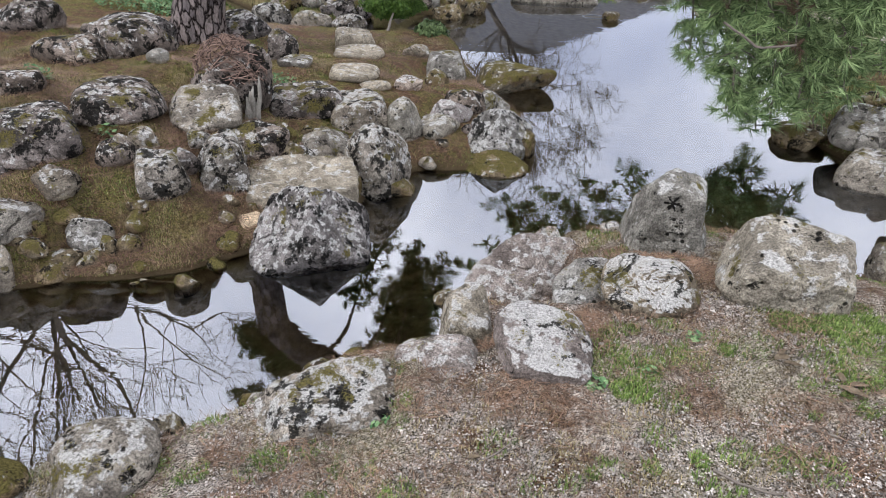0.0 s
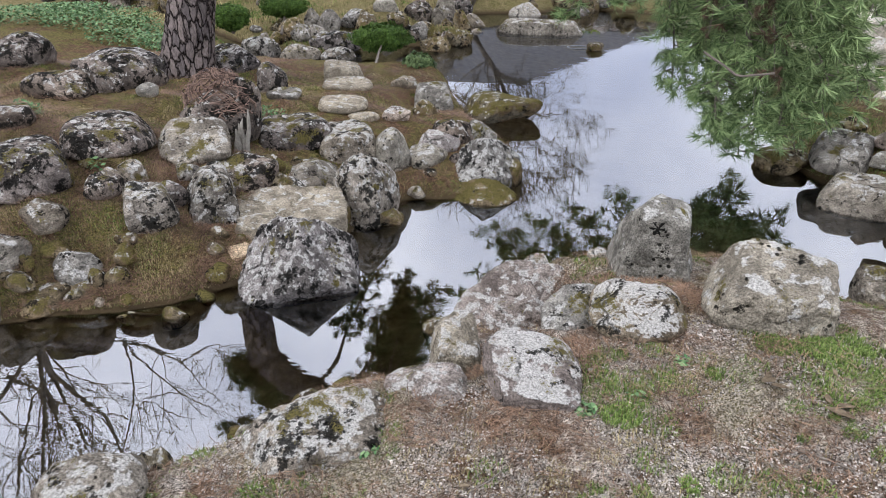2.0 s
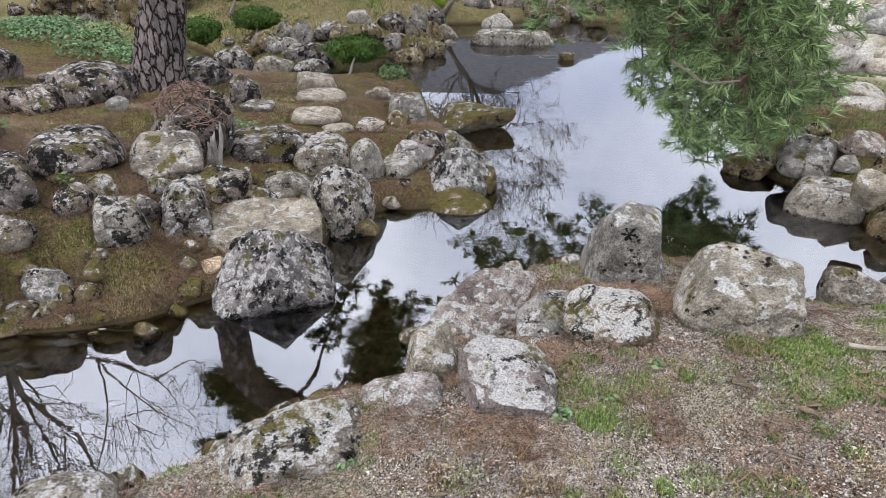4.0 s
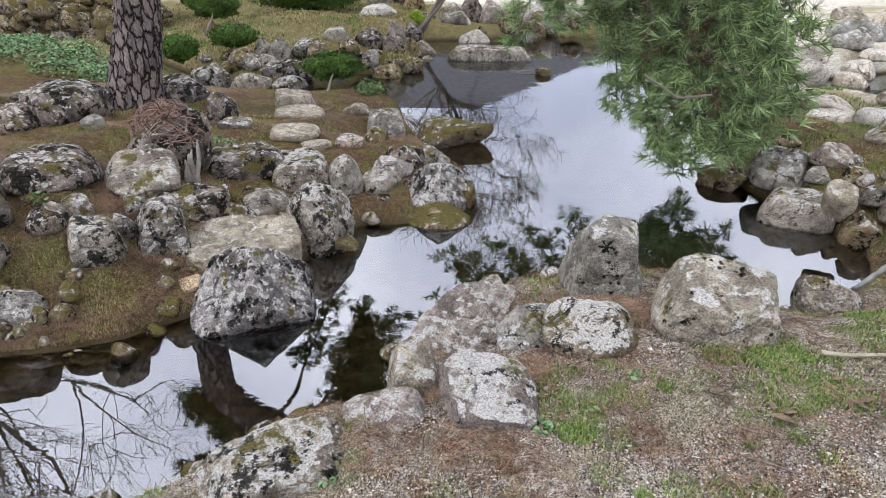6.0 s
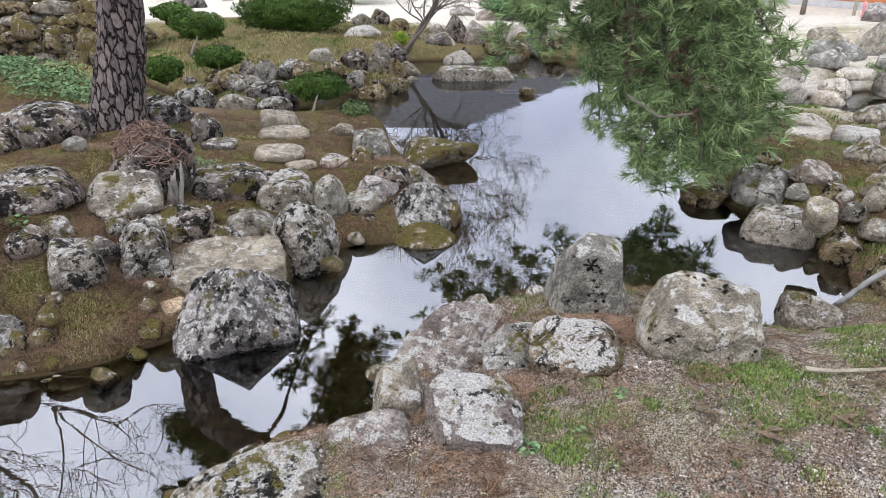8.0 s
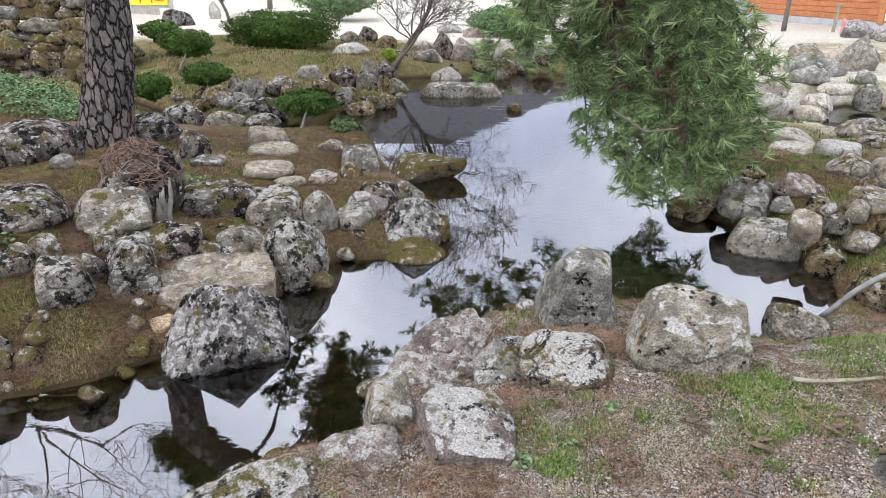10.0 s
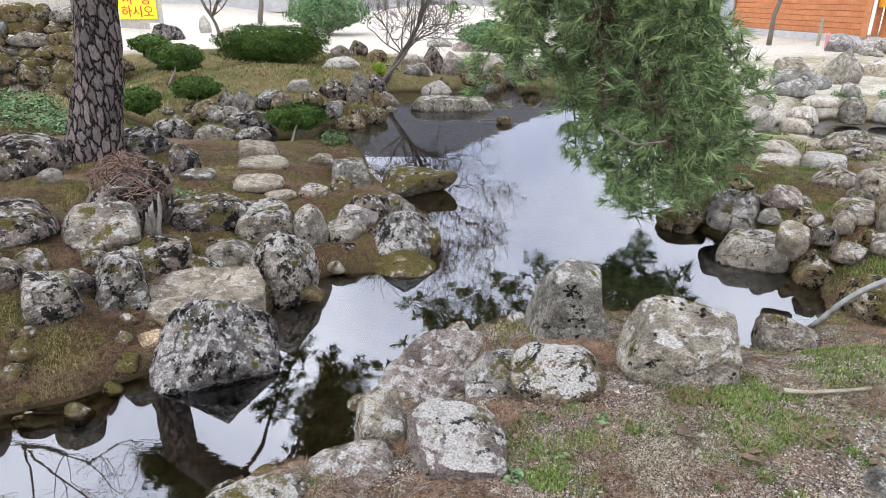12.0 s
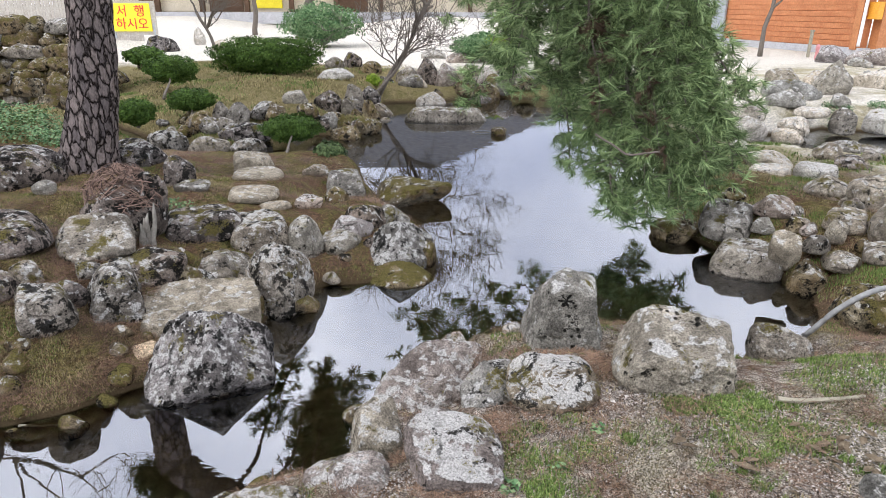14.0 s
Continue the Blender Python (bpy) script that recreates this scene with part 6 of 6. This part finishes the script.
# long house with a grey tiled roof behind the far yard
hall = thing("tiled_hall", "long hall with cream walls, brown posts and grey tiled roof", "house", at=(-6.0, 38.0, 1.45))
slab_part("wall", (26.0, 0.3, 2.7), (-3.0, 1.0, 0.0), PLASTER, hall)
slab_part("plinth", (27.0, 2.0, 0.6), (-3.0, 0.8, -0.5), CONCRETE, hall)
post = slab_part("post", (0.25, 0.25, 2.7), (-15.0, 0.6, 0.1), DARKWOOD, hall)
for k in range(1, 11):
    p2 = post.copy()
    scene.collection.objects.link(p2)
    p2.location = (-15.0 + 2.5 * k, 0.6, 0.1)
for mx, dx in ((DARKWOOD, -6.2), (PLASTER, -8.6), (DARKWOOD, -11.3), (DARKWOOD, 0.8)):
    slab_part("door", (1.9, 0.1, 2.0), (dx, 0.8, 0.12), mx, hall)
for dx in (-3.8,):
    slab_part("panel", (1.5, 0.08, 1.0), (dx, 0.74, 0.3), YELLOW, hall, label="yellow wall panel")
bm = bmesh.new()
vs = [bm.verts.new(c) for c in ((-18, -0.8, 2.6), (12.5, -0.8, 2.6), (12.5, 8, 2.6), (-18, 8, 2.6), (-6.0, 3.0, 6.5), (5.6, 3.0, 6.5))]
for f in ((0, 1, 5, 4), (1, 2, 5), (2, 3, 4, 5), (3, 0, 4), (3, 2, 1, 0)):
    bm.faces.new([vs[i] for i in f])
part("roof", bm, ROOF, hall, smooth=False)

# slatted fence and the yellow sign
fence = thing("slatted_fence", "weathered grey fence of upright slats", "fence", at=(-19.0, 26.5, 0.6))
slat = slab_part("slat", (0.1, 0.03, 2.2), (0, 0, -0.1), SLAT, fence)
for k in range(1, 64):
    s2 = slat.copy()
    scene.collection.objects.link(s2)
    s2.location = (k * 0.115, 0.01 * (k % 3), -0.1 + 0.02 * (k % 5))
for z in (0.4, 1.6):
    slab_part("rail", (7.4, 0.05, 0.1), (3.6, 0.05, z), SLAT, fence)
sgn = thing("road_sign", "yellow sign board with red lettering on a white frame", "sign", at=(-11.202, 24.600, 0.912))
slab_part("board", (1.36, 0.05, 0.95), (0, 0, 0.12), YELLOW, sgn)
slab_part("frame", (1.5, 0.04, 1.15), (0.1, 0.05, 0.0), SLAT, sgn)
slab_part("leg", (0.06, 0.06, 0.5), (-0.7, 0.05, -0.1), METAL, sgn)
slab_part("leg", (0.06, 0.06, 0.5), (0.75, 0.05, -0.1), METAL, sgn)
for row, (words, zz) in enumerate((("서  행", 0.66), ("하시오", 0.23))):
    cu = bpy.data.curves.new("lettering", "FONT")
    cu.body, cu.size, cu.align_x, cu.extrude = words, 0.43, "CENTER", 0.006
    tmp = bpy.data.objects.new("lettering", cu)
    me = bpy.data.meshes.new_from_object(tmp)
    bpy.data.objects.remove(tmp)
    me.materials.append(RED)
    tx = new("lettering", me)
    tx.parent = sgn
    tx.matrix_basis = pose(0, -0.035, zz, 90, 0, 0)


# ---- cover on the ground: grass, straw, needles, grit ----
def blades(name, label, material, spots, height, width, seed, bend=0.5, flat=False, category="grass"):
    """Grass or litter in patches: (x, y, radius, number of blades)."""
    rn = random.Random(seed)
    nr = np.random.default_rng(seed)
    xs, ys = [], []
    for x, y, r, n in spots:
        a, q = nr.uniform(0, 6.283, n), np.sqrt(nr.random(n)) * r
        xs.append(x + q * np.cos(a))
        ys.append(y + q * np.sin(a))
    xs, ys = np.concatenate(xs), np.concatenate(ys)
    zs = ground_height(xs, ys)
    keep = zs > 0.015
    xs, ys, zs = xs[keep], ys[keep], zs[keep]
    n = len(xs)
    a = nr.uniform(0, 6.283, n)
    ln = height * nr.uniform(0.45, 1.2, n)
    v = np.zeros((n, 4 if flat else 5, 3))
    ca, sa = np.cos(a), np.sin(a)
    base = np.stack([xs, ys, zs], 1)
    sidev = np.stack([-sa, ca, 0 * a], 1) * (width / 2)
    if flat:
        tip = np.stack([ca * ln, sa * ln, nr.uniform(0.0, 0.012, n)], 1)
        base = base + np.stack([0 * a, 0 * a, nr.uniform(0.008, 0.03, n)], 1)
        v[:, 0], v[:, 1], v[:, 2], v[:, 3] = base - sidev, base + sidev, base + tip + sidev, base + tip - sidev
        f = np.arange(n * 4).reshape(n, 4)
    else:
        out = nr.uniform(0.1, 1.0, n) * bend
        mid = np.stack([ca * ln * 0.35 * out, sa * ln * 0.35 * out, ln * 0.6], 1)
        tip = np.stack([ca * ln * out, sa * ln * out, ln * (1 - 0.45 * out)], 1)
        v[:, 0], v[:, 1], v[:, 2], v[:, 3], v[:, 4] = base - sidev, base + sidev, base + mid + sidev * 0.8, base + mid - sidev * 0.8, base + tip
        k = np.arange(n)[:, None] * 5
        f = np.concatenate([k + [0, 1, 2, 3]]).tolist() + (k + [3, 2, 4]).tolist()
    me = bpy.data.meshes.new(name)
    me.from_pydata(v.reshape(-1, 3).tolist(), [], f if isinstance(f, list) else f.tolist())
    me.materials.append(material)
    return tagged(new(name, me), label, category, kind="stuff")


def scatter(seed, n, x0, x1, y0, y1, r, per, keep):
    """Patch centres spread over a stretch of the plan."""
    rn = random.Random(seed)
    out = []
    while len(out) < n:
        x, y = rn.uniform(x0, x1), rn.uniform(y0, y1)
        if keep(x, y):
            out.append((x, y, r * rn.uniform(0.5, 1.4), int(per * rn.uniform(0.4, 1.3))))
    return out


def on_near(x, y):
    return 0.9 * x - (y - 3.1) > 0.1 and y < 3.6


def on_isle(x, y):
    return x < 0 and y > 2.3 and not on_near(x, y)


def patchy(x, y):
    return noise.noise(Vector((x * 1.3, y * 1.3, 7))) > 0.0


blades("green_grass", "short fresh green grass tufts on the bank", GRASS,
       scatter(1, 170, 0.2, 3.2, 1.4, 3.2, 0.055, 150, lambda x, y: on_near(x, y) and noise.noise(Vector((x * 2.2, y * 2.2, 3))) > -0.05) + scatter(2, 90, -1.2, 2.2, 0.75, 2.0, 0.035, 70, on_near) + scatter(12, 40, -1.6, -0.4, 1.0, 2.1, 0.05, 50, on_near) + [(1.02, 2.22, 0.14, 442), (0.91, 2.24, 0.08, 204), (0.37, 1.86, 0.10, 340), (0.45, 1.91, 0.09, 289), (0.47, 1.74, 0.07, 187), (0.22, 1.80, 0.06, 153), (-0.37, 1.31, 0.07, 187), (-0.47, 1.65, 0.09, 255), (-0.60, 1.25, 0.06, 153), (-0.53, 1.65, 0.07, 187), (-0.81, 1.40, 0.06, 136), (1.07, 1.95, 0.16, 476), (1.22, 2.20, 0.14, 340), (0.63, 1.52, 0.06, 136), (0.41, 1.55, 0.06, 136), (1.43, 2.20, 0.23, 510), (1.71, 2.37, 0.23, 510), (1.11, 1.97, 0.14, 340), (1.05, 1.78, 0.11, 221), (1.68, 2.16, 0.17, 340), (-1.04, 1.31, 0.06, 204), (-2.32, 3.04, 0.07, 153), (3.61, 6.53, 0.29, 510), (1.88, 5.55, 0.11, 255), (-0.09, 1.50, 0.06, 102), (-0.55, 1.44, 0.08, 153)] + [(0.93, 2.13, 0.07, 900), (1.05, 2.12, 0.06, 700), (1.2, 2.2, 0.1, 700), (0.35, 1.78, 0.07, 700), (0.28, 1.95, 0.08, 500), (1.3, 1.95, 0.12, 900), (1.1, 1.9, 0.1, 700), (1.55, 2.3, 0.15, 900), (1.8, 2.5, 0.2, 900)],
       0.022, 0.0038, 5, 0.8)
blades("dry_grass", "dry straw-coloured grass on the banks", STRAW,
       scatter(23, 280, -3.6, -1.2, 2.45, 4.0, 0.1, 220, on_isle) + scatter(3, 420, -4.5, 0.0, 2.4, 7.5, 0.12, 150, lambda x, y: on_isle(x, y) and patchy(x, y)) + scatter(5, 460, 1.9, 5.5, 3.6, 8.0, 0.15, 190, lambda x, y: not on_near(x, y)),
       0.026, 0.0028, 6, 1.0)
blades("dry_grass", "thin dry grass on the near bank", STRAW, scatter(14, 60, -1.7, 0.6, 1.0, 3.2, 0.08, 90, on_near) + scatter(4, 170, -0.5, 3.2, 1.2, 3.4, 0.12, 80, on_near), 0.026, 0.0024, 16, 1.0)
blades("isle_grass", "yellowish green moss and short grass on the mound", MOSSGRASS,
       scatter(28, 330, -3.3, -1.2, 2.4, 4.2, 0.09, 260, on_isle) + scatter(8, 520, -4.5, 0.0, 2.4, 7.0, 0.1, 130, lambda x, y: on_isle(x, y) and noise.noise(Vector((x * 1.7, y * 1.7, 1))) > 0.0), 0.018, 0.004, 9, 0.9)
blades("fallen_needles", "reddish fallen pine needles between the stones", NEEDLES_DRY,
       scatter(6, 560, -4.8, 0.0, 2.3, 7.5, 0.2, 180, on_isle) + scatter(26, 300, -3.6, -1.2, 2.4, 4.0, 0.14, 260, on_isle) + scatter(9, 200, 1.9, 5.0, 3.6, 7.5, 0.2, 150, lambda x, y: not on_near(x, y)),
       0.06, 0.0016, 7, flat=True, category="litter")
blades("fallen_needles", "thin fallen pine needles on the grit", NEEDLES_DRY, scatter(7, 150, -1.3, 3.4, 0.75, 3.4, 0.16, 150, on_near) + [(0.25, 2.5, 0.14, 700), (0.74, 2.52, 0.12, 600), (0.2, 2.16, 0.1, 500), (0.6, 2.66, 0.14, 700), (-0.15, 2.14, 0.1, 500), (0.35, 2.75, 0.15, 600), (0.0, 1.72, 0.16, 500), (-0.35, 1.75, 0.14, 400)], 0.05, 0.0018, 17, flat=True, category="litter")


blades("lawn_grass", "thin yellowish lawn grass on the far bank", STRAW, scatter(31, 420, -7.5, -1.2, 9.3, 18.0, 0.3, 110, lambda x, y: True), 0.06, 0.008, 33, 0.8)
blades("lawn_grass", "short green grass in the far lawn", GRASS, scatter(32, 220, -7.5, -1.2, 9.3, 18.0, 0.25, 90, patchy) + scatter(34, 60, 2.4, 5.5, 6.5, 9.5, 0.2, 90, patchy), 0.05, 0.01, 35, 0.8)
blades("bank_grass", "patchy green grass on the stony far bank", GRASS, scatter(36, 200, 2.3, 5.0, 3.6, 7.5, 0.12, 170, lambda x, y: not on_near(x, y) and patchy(x, y)), 0.035, 0.004, 37, 0.8)


def grit(name, label, n, size, seed, x0, x1, y0, y1, material):
    """Loose grit: small five-sided grains."""
    nr = np.random.default_rng(seed)
    xs, ys = nr.uniform(x0, x1, n), nr.uniform(y0, y1, n)
    keep = (0.9 * xs - (ys - 3.1) > 0.15)
    xs, ys = xs[keep], ys[keep]
    zs = ground_height(xs, ys)
    m = len(xs)
    s = size * nr.uniform(0.4, 1.3, m) ** 1.5
    shape = np.array([(1, 0, 0), (-0.5, 0.8, 0.1), (-0.5, -0.8, 0), (0.1, 0, 0.75)])
    a = nr.uniform(0, 6.283, m)
    rot = np.stack([np.stack([np.cos(a), -np.sin(a), 0 * a], 1), np.stack([np.sin(a), np.cos(a), 0 * a], 1), np.stack([0 * a, 0 * a, 0 * a + 1], 1)], 1)
    v = np.einsum("mij,kj->mki", rot, shape) * s[:, None, None] + np.stack([xs, ys, zs + 0.003], 1)[:, None, :]
    f = (np.arange(m)[:, None, None] * 4 + np.array([(0, 1, 3), (1, 2, 3), (2, 0, 3)])[None]).reshape(-1, 3)
    me = bpy.data.meshes.new(name)
    me.from_pydata(v.reshape(-1, 3).tolist(), [], f.tolist())
    me.materials.append(material)
    return tagged(new(name, me), label, "gravel", kind="stuff")


grit("grit", "pinkish grey coarse grit on the bank", 110000, 0.0045, 3, -1.6, 3.0, 0.6, 2.4, GRIT)
grit("pebbles", "small pale pebbles scattered on the bank", 220, 0.012, 4, -1.4, 3.0, 0.7, 2.8, GRIT)
